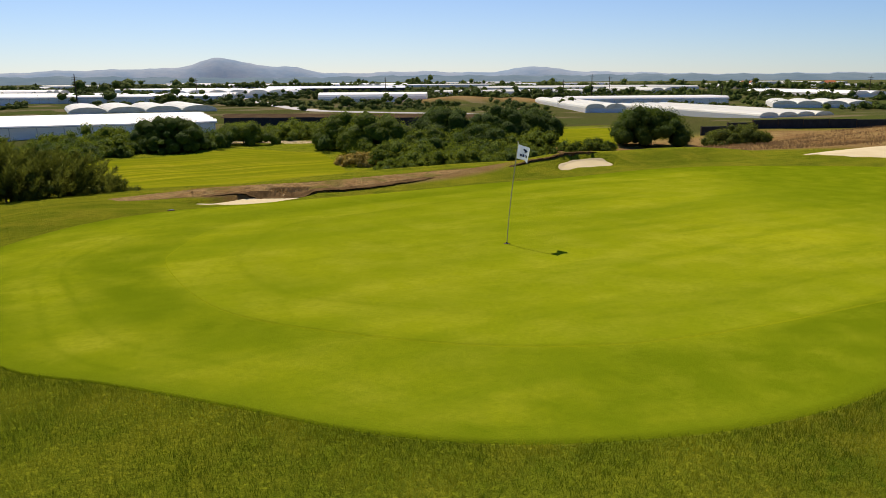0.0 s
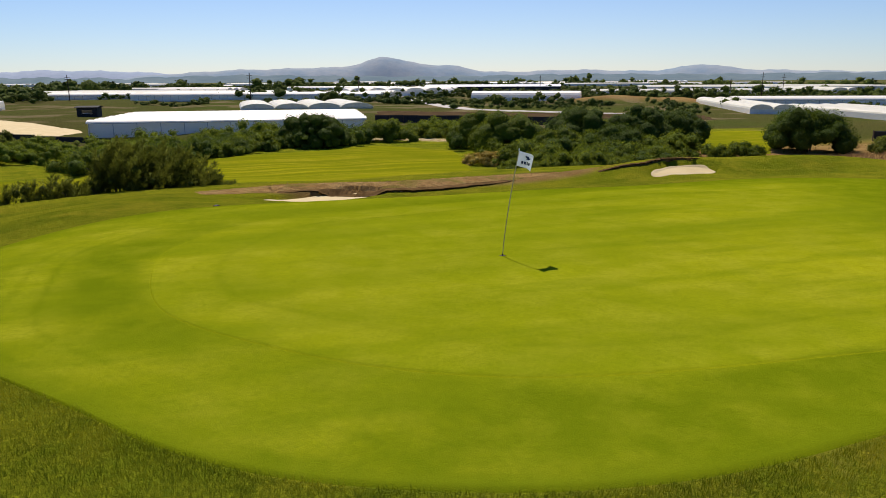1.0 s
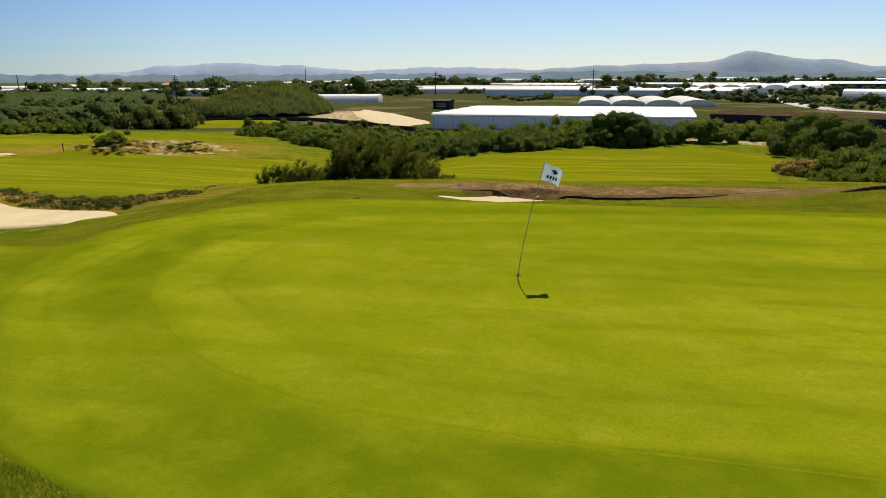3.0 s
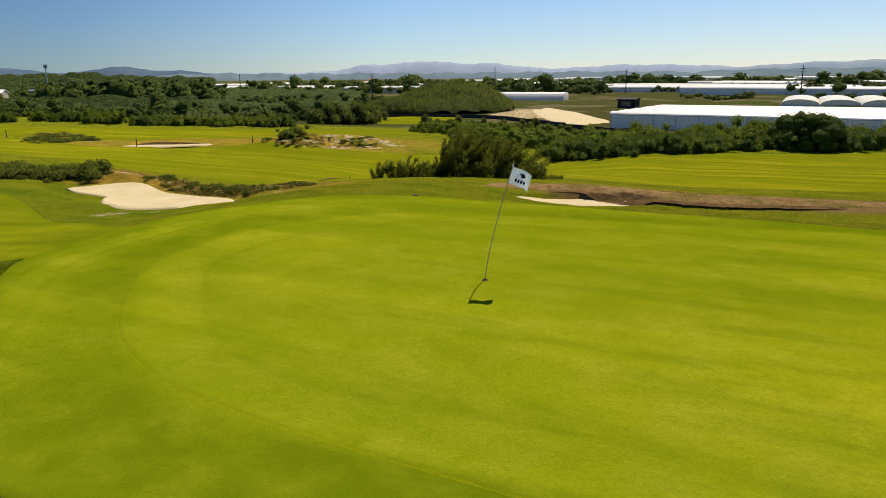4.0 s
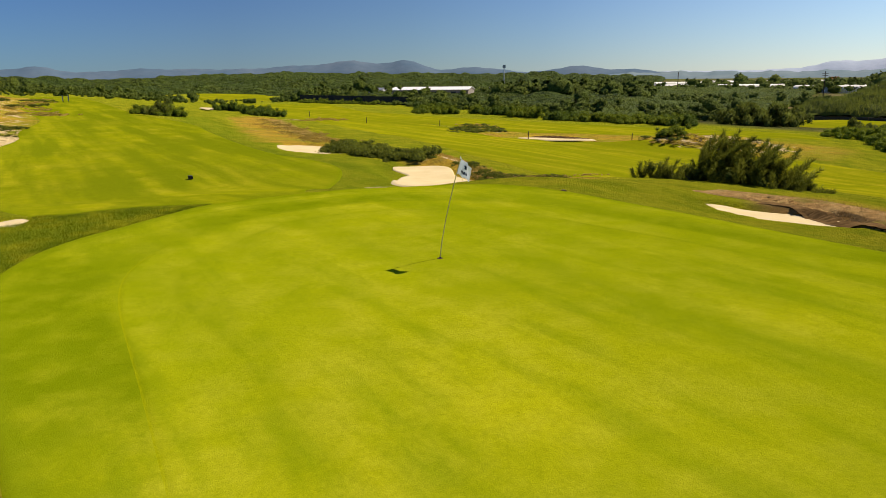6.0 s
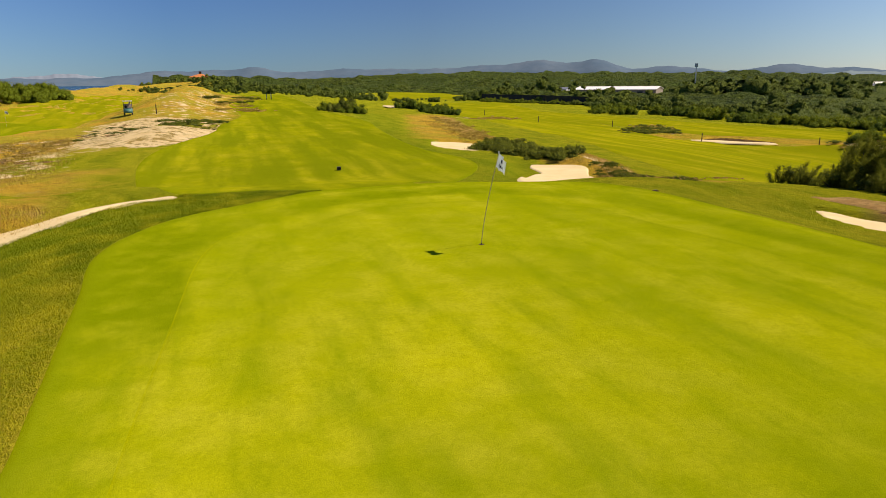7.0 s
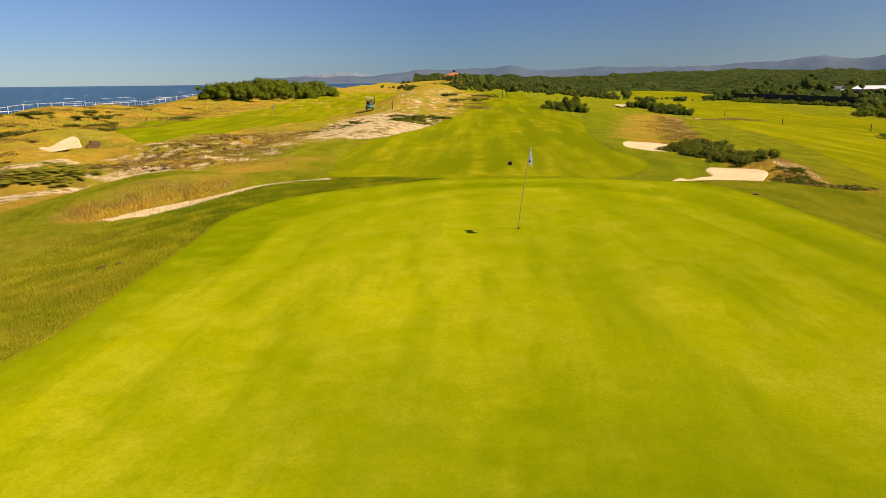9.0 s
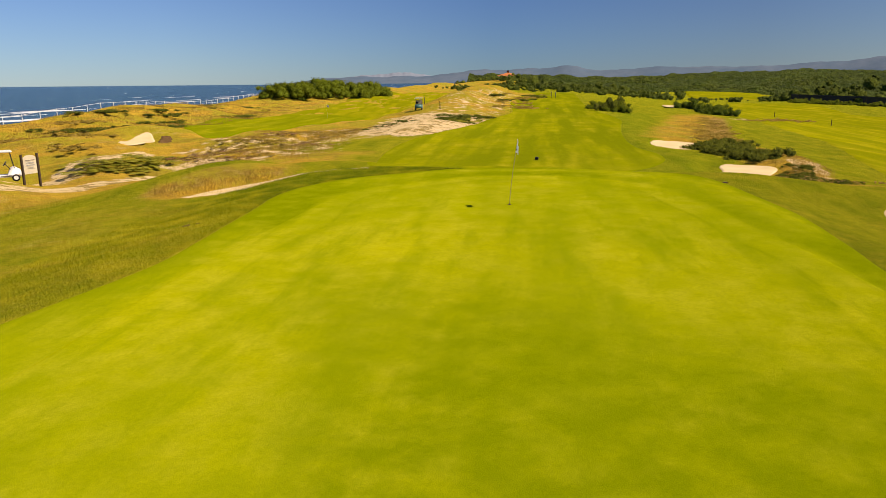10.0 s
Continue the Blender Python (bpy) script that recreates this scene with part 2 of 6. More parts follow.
def leaf_material(name, deep, mid, pale, through=0.35):
    m, nt, b = shader(name, 0.7, 0.05)
    geo, info = nt.nodes.new("ShaderNodeNewGeometry"), nt.nodes.new("ShaderNodeObjectInfo")
    c = mix(nt, geo.outputs["Random Per Island"], deep, mid)
    v = coords(nt)
    c = mix(nt, noise_fac(nt, v, 0.9, 2, 0.5, 0.45, 0.7), c, pale)
    c = mix(nt, calc(nt, "MULTIPLY", noise_fac(nt, v, 0.035, 4, 0.7, 0.42, 0.6), 0.6), c, tuple(x * f for x, f in zip(mid, (0.42, 0.55, 0.8))))
    c = mix(nt, calc(nt, "MULTIPLY", info.outputs["Random"], 0.45), c, tuple(x * 0.6 for x in mid))
    nt.links.new(c, b.inputs["Base Color"])
    t = nt.nodes.new("ShaderNodeBsdfTranslucent")
    nt.links.new(mix(nt, 0.5, c, pale), t.inputs[0])
    s = nt.nodes.new("ShaderNodeMixShader")
    s.inputs[0].default_value = through
    nt.links.new(b.outputs[0], s.inputs[1])
    nt.links.new(t.outputs[0], s.inputs[2])
    nt.links.new(s.outputs[0], nt.nodes["Material Output"].inputs[0])
    return m


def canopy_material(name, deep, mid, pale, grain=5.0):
    """The closed surface of a crown: light on clumps and shade in gaps put into the colour, leaf-sized relief."""
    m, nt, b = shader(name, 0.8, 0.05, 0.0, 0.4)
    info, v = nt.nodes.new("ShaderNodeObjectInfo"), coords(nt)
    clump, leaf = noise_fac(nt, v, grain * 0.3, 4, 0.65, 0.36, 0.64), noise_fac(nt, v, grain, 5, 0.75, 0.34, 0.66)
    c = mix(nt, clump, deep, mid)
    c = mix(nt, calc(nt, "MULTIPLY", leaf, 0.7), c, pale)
    # near-black noise paints the shade in gaps between leaves
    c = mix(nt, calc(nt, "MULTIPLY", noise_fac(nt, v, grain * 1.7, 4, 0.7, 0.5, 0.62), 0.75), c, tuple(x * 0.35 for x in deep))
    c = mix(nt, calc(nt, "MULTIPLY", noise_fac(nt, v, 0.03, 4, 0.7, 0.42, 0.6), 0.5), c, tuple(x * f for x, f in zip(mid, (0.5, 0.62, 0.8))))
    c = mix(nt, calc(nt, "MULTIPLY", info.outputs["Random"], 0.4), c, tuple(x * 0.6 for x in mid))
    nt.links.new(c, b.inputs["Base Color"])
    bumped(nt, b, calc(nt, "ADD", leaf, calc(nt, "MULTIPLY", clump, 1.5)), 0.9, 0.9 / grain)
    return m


M_LEAF = leaf_material("shrub_leaf", (0.095, 0.145, 0.011), (0.155, 0.21, 0.015), (0.23, 0.275, 0.024), 0.45)
M_LEAF_BRIGHT = leaf_material("bright_shrub_leaf", (0.12, 0.19, 0.012), (0.20, 0.28, 0.016), (0.28, 0.34, 0.03), 0.45)
M_LEAF_DARK = leaf_material("evergreen_leaf", (0.05, 0.09, 0.01), (0.09, 0.14, 0.014), (0.13, 0.18, 0.02), 0.45)
M_LEAF_OLIVE = leaf_material("casuarina_leaf", (0.085, 0.115, 0.012), (0.155, 0.19, 0.02), (0.225, 0.25, 0.04), 0.45)
M_CASUARINA = leaf_material("feathery_needle", (0.08, 0.11, 0.013), (0.17, 0.20, 0.022), (0.30, 0.32, 0.045), 0.28)
M_REED = leaf_material("reed_leaf", (0.06, 0.09, 0.014), (0.125, 0.165, 0.026), (0.22, 0.25, 0.05), 0.4)
M_STRAW = leaf_material("dry_grass_blade", (0.36, 0.20, 0.035), (0.52, 0.33, 0.06), (0.62, 0.43, 0.12), 0.35)
M_ICE = leaf_material("dune_mat_leaf", (0.24, 0.27, 0.025), (0.36, 0.37, 0.035), (0.48, 0.43, 0.06), 0.35)
M_SCRUB = leaf_material("dry_scrub_leaf", (0.26, 0.19, 0.03), (0.42, 0.30, 0.055), (0.54, 0.40, 0.09), 0.4)
M_BROWN_BLADE = leaf_material("brown_grass_blade", (0.20, 0.10, 0.035), (0.32, 0.19, 0.07), (0.42, 0.28, 0.12), 0.3)
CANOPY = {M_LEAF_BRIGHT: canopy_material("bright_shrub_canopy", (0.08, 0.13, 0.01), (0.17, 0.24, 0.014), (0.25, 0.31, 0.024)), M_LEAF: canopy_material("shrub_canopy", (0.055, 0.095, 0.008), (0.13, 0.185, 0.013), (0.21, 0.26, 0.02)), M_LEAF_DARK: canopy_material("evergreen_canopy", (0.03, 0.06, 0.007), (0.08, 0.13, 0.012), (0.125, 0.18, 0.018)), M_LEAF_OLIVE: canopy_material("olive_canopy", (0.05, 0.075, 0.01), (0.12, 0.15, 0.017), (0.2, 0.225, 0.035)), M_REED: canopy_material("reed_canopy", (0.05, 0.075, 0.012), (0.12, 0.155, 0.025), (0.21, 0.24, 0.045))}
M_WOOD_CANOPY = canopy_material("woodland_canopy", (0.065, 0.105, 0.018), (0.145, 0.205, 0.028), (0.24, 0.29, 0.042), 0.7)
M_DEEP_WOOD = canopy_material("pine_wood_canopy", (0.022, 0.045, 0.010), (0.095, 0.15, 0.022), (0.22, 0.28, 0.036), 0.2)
M_BARK = plain("bark", (0.10, 0.075, 0.05), 0.9, 0.3, 6)
M_EARTH = plain("turf_edge_earth", (0.13, 0.08, 0.035), 0.95, 0.5, 2.5, 0.0, 0.0)


def film_material(name, tone, vary, through):
    """Stretched greenhouse film: dull, streaked, letting light through."""
    m, nt, b = shader(name, 0.45, 0.3)
    v = coords(nt, scale=(0.15, 1.0, 1.0))
    c = mix(nt, calc(nt, "MULTIPLY", noise_fac(nt, v, 0.7, 5, 0.65, 0.4, 0.7), vary), tone, tuple(x * 0.72 for x in tone))
    nt.links.new(c, b.inputs["Base Color"])
    t, k = nt.nodes.new("ShaderNodeBsdfTranslucent"), nt.nodes.new("ShaderNodeMixShader")
    nt.links.new(c, t.inputs[0])
    k.inputs[0].default_value = through
    nt.links.new(b.outputs[0], k.inputs[1])
    nt.links.new(t.outputs[0], k.inputs[2])
    nt.links.new(k.outputs[0], nt.nodes["Material Output"].inputs[0])
    return m


M_WHITE_FILM = film_material("greenhouse_film", (1.0, 0.97, 0.86), 0.25, 0.25)
M_DULL_FILM = film_material("weathered_film", (0.80, 0.78, 0.64), 0.7, 0.4)
for film in (M_WHITE_FILM, M_DULL_FILM):
    nt = film.node_tree
    glow, half = nt.nodes.new("ShaderNodeBsdfTranslucent"), nt.nodes.new("ShaderNodeMixShader")
    nt.links.new(nt.nodes["Principled BSDF"].inputs["Base Color"].links[0].from_socket, glow.inputs[0])
    half.inputs[0].default_value = 0.2
    nt.links.new(nt.nodes["Principled BSDF"].outputs[0], half.inputs[1])
    nt.links.new(glow.outputs[0], half.inputs[2])
    nt.links.new(half.outputs[0], nt.nodes["Material Output"].inputs[0])
M_STEEL = plain("galvanised_steel", (0.42, 0.43, 0.44), 0.4, 0.1, 4, 0.7)
M_DARK = plain("dark_shade_net", (0.025, 0.028, 0.03), 0.85, 0.3, 1.5)
M_SHED = plain("shed_cladding", (0.30, 0.26, 0.21), 0.7, 0.15, 0.6)
M_WHITE = plain("white_paint", (0.78, 0.78, 0.76), 0.4, 0.05, 2)
M_BLACK = plain("black_plastic", (0.02, 0.02, 0.022), 0.5, 0.2, 8)
M_TYRE = plain("tyre_rubber", (0.02, 0.02, 0.02), 0.85, 0.2, 9)
M_TIMBER = plain("dark_timber", (0.07, 0.045, 0.025), 0.8, 0.3, 7)
M_CREAM = plain("cream_board", (0.90, 0.84, 0.64), 0.5, 0.05, 2)
M_ROOF = plain("orange_roof_tile", (0.50, 0.17, 0.05), 0.8, 0.2, 1.5)
M_WALL = plain("rendered_wall", (0.55, 0.50, 0.42), 0.8, 0.1, 0.8)
M_BLUE = plain("blue_board", (0.10, 0.22, 0.36), 0.5, 0.1, 2)
M_GLASS_DARK = plain("window_glass", (0.03, 0.04, 0.05), 0.1, 0.2, 3, 0, 0.8)
M_CONCRETE = plain("pale_concrete", (0.45, 0.42, 0.37), 0.85, 0.15, 0.5)
M_SOIL = plain("tilled_soil", (0.085, 0.058, 0.032), 0.95, 0.35, 0.3, 0.0, 0.0)
M_TEAL = plain("teal_vehicle_paint", (0.05, 0.16, 0.15), 0.35, 0.1, 3)


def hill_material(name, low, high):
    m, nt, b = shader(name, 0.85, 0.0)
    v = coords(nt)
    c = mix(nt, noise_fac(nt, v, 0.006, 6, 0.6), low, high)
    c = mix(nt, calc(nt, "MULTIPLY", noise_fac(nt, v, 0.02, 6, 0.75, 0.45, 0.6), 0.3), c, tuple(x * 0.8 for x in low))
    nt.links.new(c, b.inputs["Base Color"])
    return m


# distance haze is mixed into the base colour of every hill below
M_HILL = hill_material("hazed_far_hill", (0.23, 0.31, 0.38), (0.33, 0.37, 0.40))
M_HILL_FAR = hill_material("hazed_farther_hill", (0.30, 0.37, 0.46), (0.34, 0.40, 0.49))
M_HILL_WEST = hill_material("hazed_western_hill", (0.075, 0.125, 0.18), (0.105, 0.15, 0.20))
M_FOREST_RIDGE = hill_material("hazed_wooded_ridge", (0.13, 0.19, 0.22), (0.17, 0.225, 0.245))
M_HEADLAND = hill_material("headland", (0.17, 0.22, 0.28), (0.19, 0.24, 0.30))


def water_material():
    m, nt, b = shader("sea_water", 0.3, 0.06)
    v = coords(nt)
    swell = coords(nt, scale=(1, 0.35, 1), turn=-60.6)
    c = mix(nt, noise_fac(nt, v, 0.004, 3), (0.003, 0.028, 0.048), (0.006, 0.05, 0.065))
    foam = noise_fac(nt, swell, 0.05, 5, 0.6, 0.74, 0.78)
    surf_line = coords(nt, scale=(0.012, 0.06, 1), turn=29.4)
    shore_near = nt.nodes.new("ShaderNodeMapRange")
    shore_near.inputs[1].default_value, shore_near.inputs[2].default_value = 520.0, 90.0
    dist = nt.nodes.new("ShaderNodeVectorMath")
    dist.operation, dist.inputs[1].default_value = "DOT_PRODUCT", (0.491, -0.871, 0)
    nt.links.new(v, dist.inputs[0])
    nt.links.new(calc(nt, "ADD", dist.outputs["Value"], 12.6), shore_near.inputs[0])
    surf = calc(nt, "GREATER_THAN", calc(nt, "ADD", noise_fac(nt, surf_line, 1.0, 5, 0.6, 0.3, 0.7), calc(nt, "MULTIPLY", shore_near.outputs[0], 0.34)), 0.98)
    foam = calc(nt, "MAXIMUM", foam, calc(nt, "MULTIPLY", surf, 0.9))
    c = mix(nt, foam, c, (0.75, 0.78, 0.78))
    nt.links.new(c, b.inputs["Base Color"])
    nt.links.new(calc(nt, "ADD", calc(nt, "MULTIPLY", foam, 0.6), 0.22), b.inputs["Roughness"])
    bumped(nt, b, noise_fac(nt, swell, 0.25, 6, 0.6), 0.8, 0.6)
    return m


M_SEA = water_material()

# ---------------------------------------------------------------- terrain


def smooth(a, b, v):
    t = np.clip((v - a) / (b - a), 0, 1)
    return t * t * (3 - 2 * t)


def local(x, y, cx, cy, rx, ry, turn):
    c, s = math.cos(radians(turn)), math.sin(radians(turn))
    return ((x - cx) * c + (y - cy) * s) / rx, (-(x - cx) * s + (y - cy) * c) / ry


def bump(x, y, cx, cy, rx, ry, turn, h):
    a, b = local(x, y, cx, cy, rx, ry, turn)
    return h * np.exp(-a * a - b * b)


# name: centre, half length, half width, turn, depth; negative: sand raised to show from the camera
BUNKERS = {
    "north": (-6.75, 26.05, 2.5, 0.92, 46, 0.22),
    "north_east": (7.0, 34.1, 1.9, 0.72, 36, 0.28),
    "east": (23.6, 36.0, 5.8, 2.9, -4, 0.14),
    "west": (-25.4, 15.1, 8.4, 3.2, 17, 0.26),
    "south_west": (-41.4, 5.8, 5.6, 2.7, 18, 0.25),
    "far_north": (-93.6, 34.6, 6.6, 2.0, 70, -0.22),
    "south": (-0.2, 1.8, 5.0, 1.1, -15, 0.25),
    "south_end": (-3.0, 3.1, 1.6, 0.7, 130, 0.27),
    "seaside": (-17.2, -38.4, 6.0, 1.5, 50, 0.12),
    "far_west": (-144.0, -31.0, 7.5, 2.2, 5, -0.25),
}


def along(x, y):
    """Metres from the hole down its own fairway, and metres seaward of the fairway's line."""
    return -0.871 * x - 0.491 * (y - 14.5), 0.491 * x - 0.871 * (y - 14.5)


def hollow(x, y, spec):
    cx, cy, rx, ry, turn, depth = spec
    a, b = local(x, y, cx, cy, rx, ry, turn)
    return -depth * (1 - smooth(0.78, 1.08, np.hypot(a, b)))


def height(x, y):
    x, y = np.asarray(x, float), np.asarray(y, float)
    u, v = along(x, y)
    west = smooth(9, 24, u)
    z = -1.8 * smooth(6, 24, u) - 0.4 * smooth(30, 80, u)
    z = z - 0.85 * (smooth(-8.2, -13, v) + (smooth(-6.8, -12.4, v) - smooth(-8.2, -13, v)) * smooth(-9, -2, u)) * (1 - west) - 0.55 * smooth(-10, -18, v) * west
    z = z - (1.3 * smooth(-15, -30, v) + 3.9 * smooth(-26, -62, v)) * (1 - 0.3 * smooth(15, 60, u)) - 2.4 * smooth(-95, -165, v)
    z = z - (0.6 * smooth(8.7, 13, v) + 1.2 * smooth(13, 26, v)) * (1 - smooth(9, 30, u)) - 0.5 * smooth(14, 28, v) * smooth(9, 30, u)
    z = z + bump(x, y, -20.0, -45.0, 12, 10, 30, 0.8) + bump(x, y, -24.0, -49.0, 7, 5, 30, 0.45) + bump(x, y, -83, 53, 10, 3.2, 85, 1.6) + bump(x, y, 1.5, -20.5, 6, 4, 0, 0.5)
    z = z + bump(x, y, -20.5, 15.5, 9.0, 5.0, 0, -0.12) + bump(x, y, -15.5, 13.2, 4.8, 3.2, 15, -0.52) + bump(x, y, -31.0, 15.2, 4.5, 2.2, 10, 0.24)
    z = z + bump(x, y, -11.0, 22.0, 3.6, 2.3, 30, 0.5)
    z = z + bump(x, y, -2.9, 31.0, 7.5, 1.8, 40, 0.12)
    z = z + bump(x, y, -34.0, 16.0, 9.0, 1.7, 10, 0.35)
    z = z + bump(x, y, -40.0, -21.0, 9.0, 4.5, 20, 1.3)
    z = z + bump(x, y, -25.0, -29.0, 9.0, 4.0, 25, 0.5)
    z = z + bump(x, y, -0.5, -1.4, 7.0, 1.7, -15, 0.5) + bump(x, y, -2.6, -4.6, 4.5, 2.8, -15, 0.85) + bump(x, y, 24, 38.6, 8, 3.2, 0, 0.26) + bump(x, y, 6.6, 35.6, 4.6, 3.0, 38, 0.85) + bump(x, y, 14.0, 39.5, 5.5, 3.0, 5, 0.7) + bump(x, y, -11.6, 19.0, 3.0, 1.8, 20, 0.2)
    z = z + (3.0 + 0.5 * np.sin(u * 0.13)) * np.exp(-((v - 14) / 6) ** 2) * smooth(60, 130, u) * (1 - 0.6 * smooth(190, 260, u)) + bump(x, y, -381, -222, 60, 40, 30, 5.2)
    z = z + 0.5 * (1 - bump(x, y, -50, -58, 34, 15, 25, 0.95)) * np.sin(u * 0.42 + 0.9 * np.sin(v * 0.3)) * np.sin(v * 0.36 + 0.7 * np.sin(u * 0.21)) * smooth(18, 26, v) * (1 - smooth(60, 74, v))
    z = z + (1.5 + 0.7 * np.sin(u * 0.09)) * np.exp(-((v - 64) / 9) ** 2) * smooth(-60, 0, u)
    z = z + 1.7 * smooth(52, 116, y) * (1 - smooth(132, 200, y)) * smooth(34, 58, x)
    z = z + bump(x, y, -156, 159, 14.0, 6.0, 130, 1.5)
    z = z + bump(x, y, 14, 398, 26, 9, 5, 3.6) + bump(x, y, 44, 404, 14, 7, 0, 3.0)
    z = z - 22 * smooth(74, 112, v)
    for spec in BUNKERS.values():
        z = z + hollow(x, y, spec)
    z = z + 0.12 - 0.0095 * 130 * np.tanh((x - 1.4) / 130) - 0.0055 * 130 * np.tanh((y - 14.9) / 130)
    ripple = np.sin(x * 0.31 + 1.3 * np.sin(y * 0.17)) * np.sin(y * 0.27 + x * 0.06)
    away = smooth(10, 22, np.abs(v + 0.4))
    return z + 0.10 * ripple * away + 0.35 * np.sin(x * 0.023 + 1) * np.sin(y * 0.019) * smooth(60, 160, np.hypot(x, y))


# ---------------------------------------------------------------- mesh helpers


def link_mesh(name, verts, faces, material, parent=None, label="", even=True, attrs=None, kind="", normals=None):
    me = bpy.data.meshes.new(name)
    verts, faces = np.asarray(verts, np.float32).reshape(-1, 3), np.asarray(faces, np.int32)
    me.vertices.add(len(verts))
    me.vertices.foreach_set("co", verts.ravel())
    n = faces.shape[1]
    me.loops.add(faces.size)
    me.loops.foreach_set("vertex_index", faces.ravel())
    me.polygons.add(len(faces))
    me.polygons.foreach_set("loop_start", np.arange(0, faces.size, n, dtype=np.int32))
    me.polygons.foreach_set("use_smooth", np.full(len(faces), even))
    for key, values in (attrs or {}).items():
        me.attributes.new(key, "FLOAT", "POINT").data.foreach_set("value", np.asarray(values, np.float32).ravel())
    me.materials.append(material)
    me.update(calc_edges=True)
    if normals is not None:                 # given normals replace the faces' own, to soften foliage shading
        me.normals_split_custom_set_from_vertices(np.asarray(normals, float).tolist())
    ob = new(name, me)
    if parent:
        ob.parent = parent
    if label:
        ob["label"] = label
    if kind:
        ob["kind"] = kind
    return ob


def part(name, bm, material, parent=None, label="", even=False):
    me = bpy.data.meshes.new(name)
    bmesh.ops.recalc_face_normals(bm, faces=bm.faces)
    bm.to_mesh(me)
    bm.free()
    me.materials.append(material)
    me.polygons.foreach_set("use_smooth", np.full(len(me.polygons), even))
    ob = new(name, me)
    if parent:
        ob.parent = parent
    if label:
        ob["label"] = label
    return ob


def box(bm, x0, x1, y0, y1, z0, z1, bevel=0.0):
    r = bmesh.ops.create_cube(bm, size=1.0, matrix=Matrix.Translation(((x0 + x1) / 2, (y0 + y1) / 2, (z0 + z1) / 2)) @ Matrix.Diagonal((x1 - x0, y1 - y0, z1 - z0, 1)))
    if bevel:
        bmesh.ops.bevel(bm, geom=list({e for v in r["verts"] for e in v.link_edges}), offset=bevel, segments=2, affect="EDGES")
    return bm


def tube(bm, a, b, r0, r1=None, n=8):
    a, b = Vector(a), Vector(b)
    d = b - a
    m = Matrix.Translation((a + b) / 2) @ d.to_track_quat("Z", "Y").to_matrix().to_4x4()
    bmesh.ops.create_cone(bm, cap_ends=True, segments=n, radius1=r0, radius2=r0 if r1 is None else r1, depth=d.length, matrix=m)
    return bm


def spline(points, n):
    """n places along a smooth line through the points."""
    p = np.asarray(points, float)
    p = np.vstack([2 * p[0] - p[1], p, 2 * p[-1] - p[-2]])
    t = np.linspace(0, len(p) - 3 - 1e-6, n)
    i, f = t.astype(int), (t % 1)[:, None]
    a, b, c, d = p[i], p[i + 1], p[i + 2], p[i + 3]
    return 0.5 * (2 * b + (c - a) * f + (2 * a - 5 * b + 4 * c - d) * f**2 + (3 * b - a - 3 * c + d) * f**3)


def strip_faces(n, m):
    i = np.arange((n - 1) * (m - 1))
    r, c = i // (m - 1), i % (m - 1)
    q = r * m + c
    return np.stack([q, q + 1, q + m + 1, q + m], 1)


def rim_distance(x, y, rails):
    """Metres from each place to the nearest of the edge lines."""
    best = np.full(x.shape, 1e9)
    for r in rails:
        for px, py in spline(r, 260):
            best = np.minimum(best, (x - px) ** 2 + (y - py) ** 2)
    return np.sqrt(best)


def sheet(name, rail_a, rail_b, n, m, lift, material, label, category, ring=None, soft=0.5, drop=0.0):
    """A mown or laid surface between two edge lines, draped on the terrain, its rim turned down into the soil. soft: metres over which it blends into the next cut."""
    a, b = spline(rail_a, n), spline(rail_b, n)
    s = np.linspace(0, 1, m)
    s = 0.6 * s + 0.4 * (0.5 - 0.5 * np.cos(np.pi * s))
    xy = a[:, None] * (1 - s)[None, :, None] + b[:, None] * s[None, :, None]
    z = height(xy[..., 0], xy[..., 1]) + lift
    for edge in (np.s_[:, 0], np.s_[:, -1], np.s_[0], np.s_[-1]):
        z[edge] -= drop or lift + 0.03
    d = rim_distance(xy[..., 0], xy[..., 1], (rail_a, rail_b))
    rings = np.zeros((n, m)) if ring is None else ring(xy[..., 0], xy[..., 1], d)
    ob = link_mesh(name, np.dstack([xy, z]), strip_faces(n, m), material, attrs={"ring": rings, "border": (1 - smooth(0, soft, d)) * smooth(0.9, 2.4, np.hypot(xy[..., 0] + 6.4, xy[..., 1] - 9.9))})
    return tagged(ob, label, category, kind="structure")


def dish(name, spec, material, label, category, lift=0.05, size=0.93, wob=0.06, seed=0, n=72, m=14):
    """A rounded, uneven-edged surface laid in a hollow, on a rise where the depth is negative."""
    cx, cy, rx, ry, turn, _ = spec
    rnd = np.random.RandomState(seed)
    th = np.linspace(0, 2 * np.pi, n, endpoint=False)
    r = size + sum(wob / k * np.sin(k * th + rnd.uniform(0, 6.28)) for k in (2, 3, 4, 5, 7, 11))
    s = np.linspace(0, 1, m)
    a, b = rx * r[:, None] * np.cos(th)[:, None] * s, ry * r[:, None] * np.sin(th)[:, None] * s
    c, sn = math.cos(radians(turn)), math.sin(radians(turn))
    x, y = cx + a * c - b * sn, cy + a * sn + b * c
    z = height(x, y) + lift
    z[:, -1] -= lift + 0.05
    q = strip_faces(n + 1, m)
    ob = link_mesh(name, np.dstack([x, y, z]), q % (n * m), material, attrs={"ring": np.zeros(n * m)})
    return tagged(ob, label, category, kind="structure")


# ---------------------------------------------------------------- ground, sea, turf
N_GRID, K = 430, 7.0
axis = np.sinh(np.linspace(-1, 1, N_GRID) * K) * (4700 / math.sinh(K))
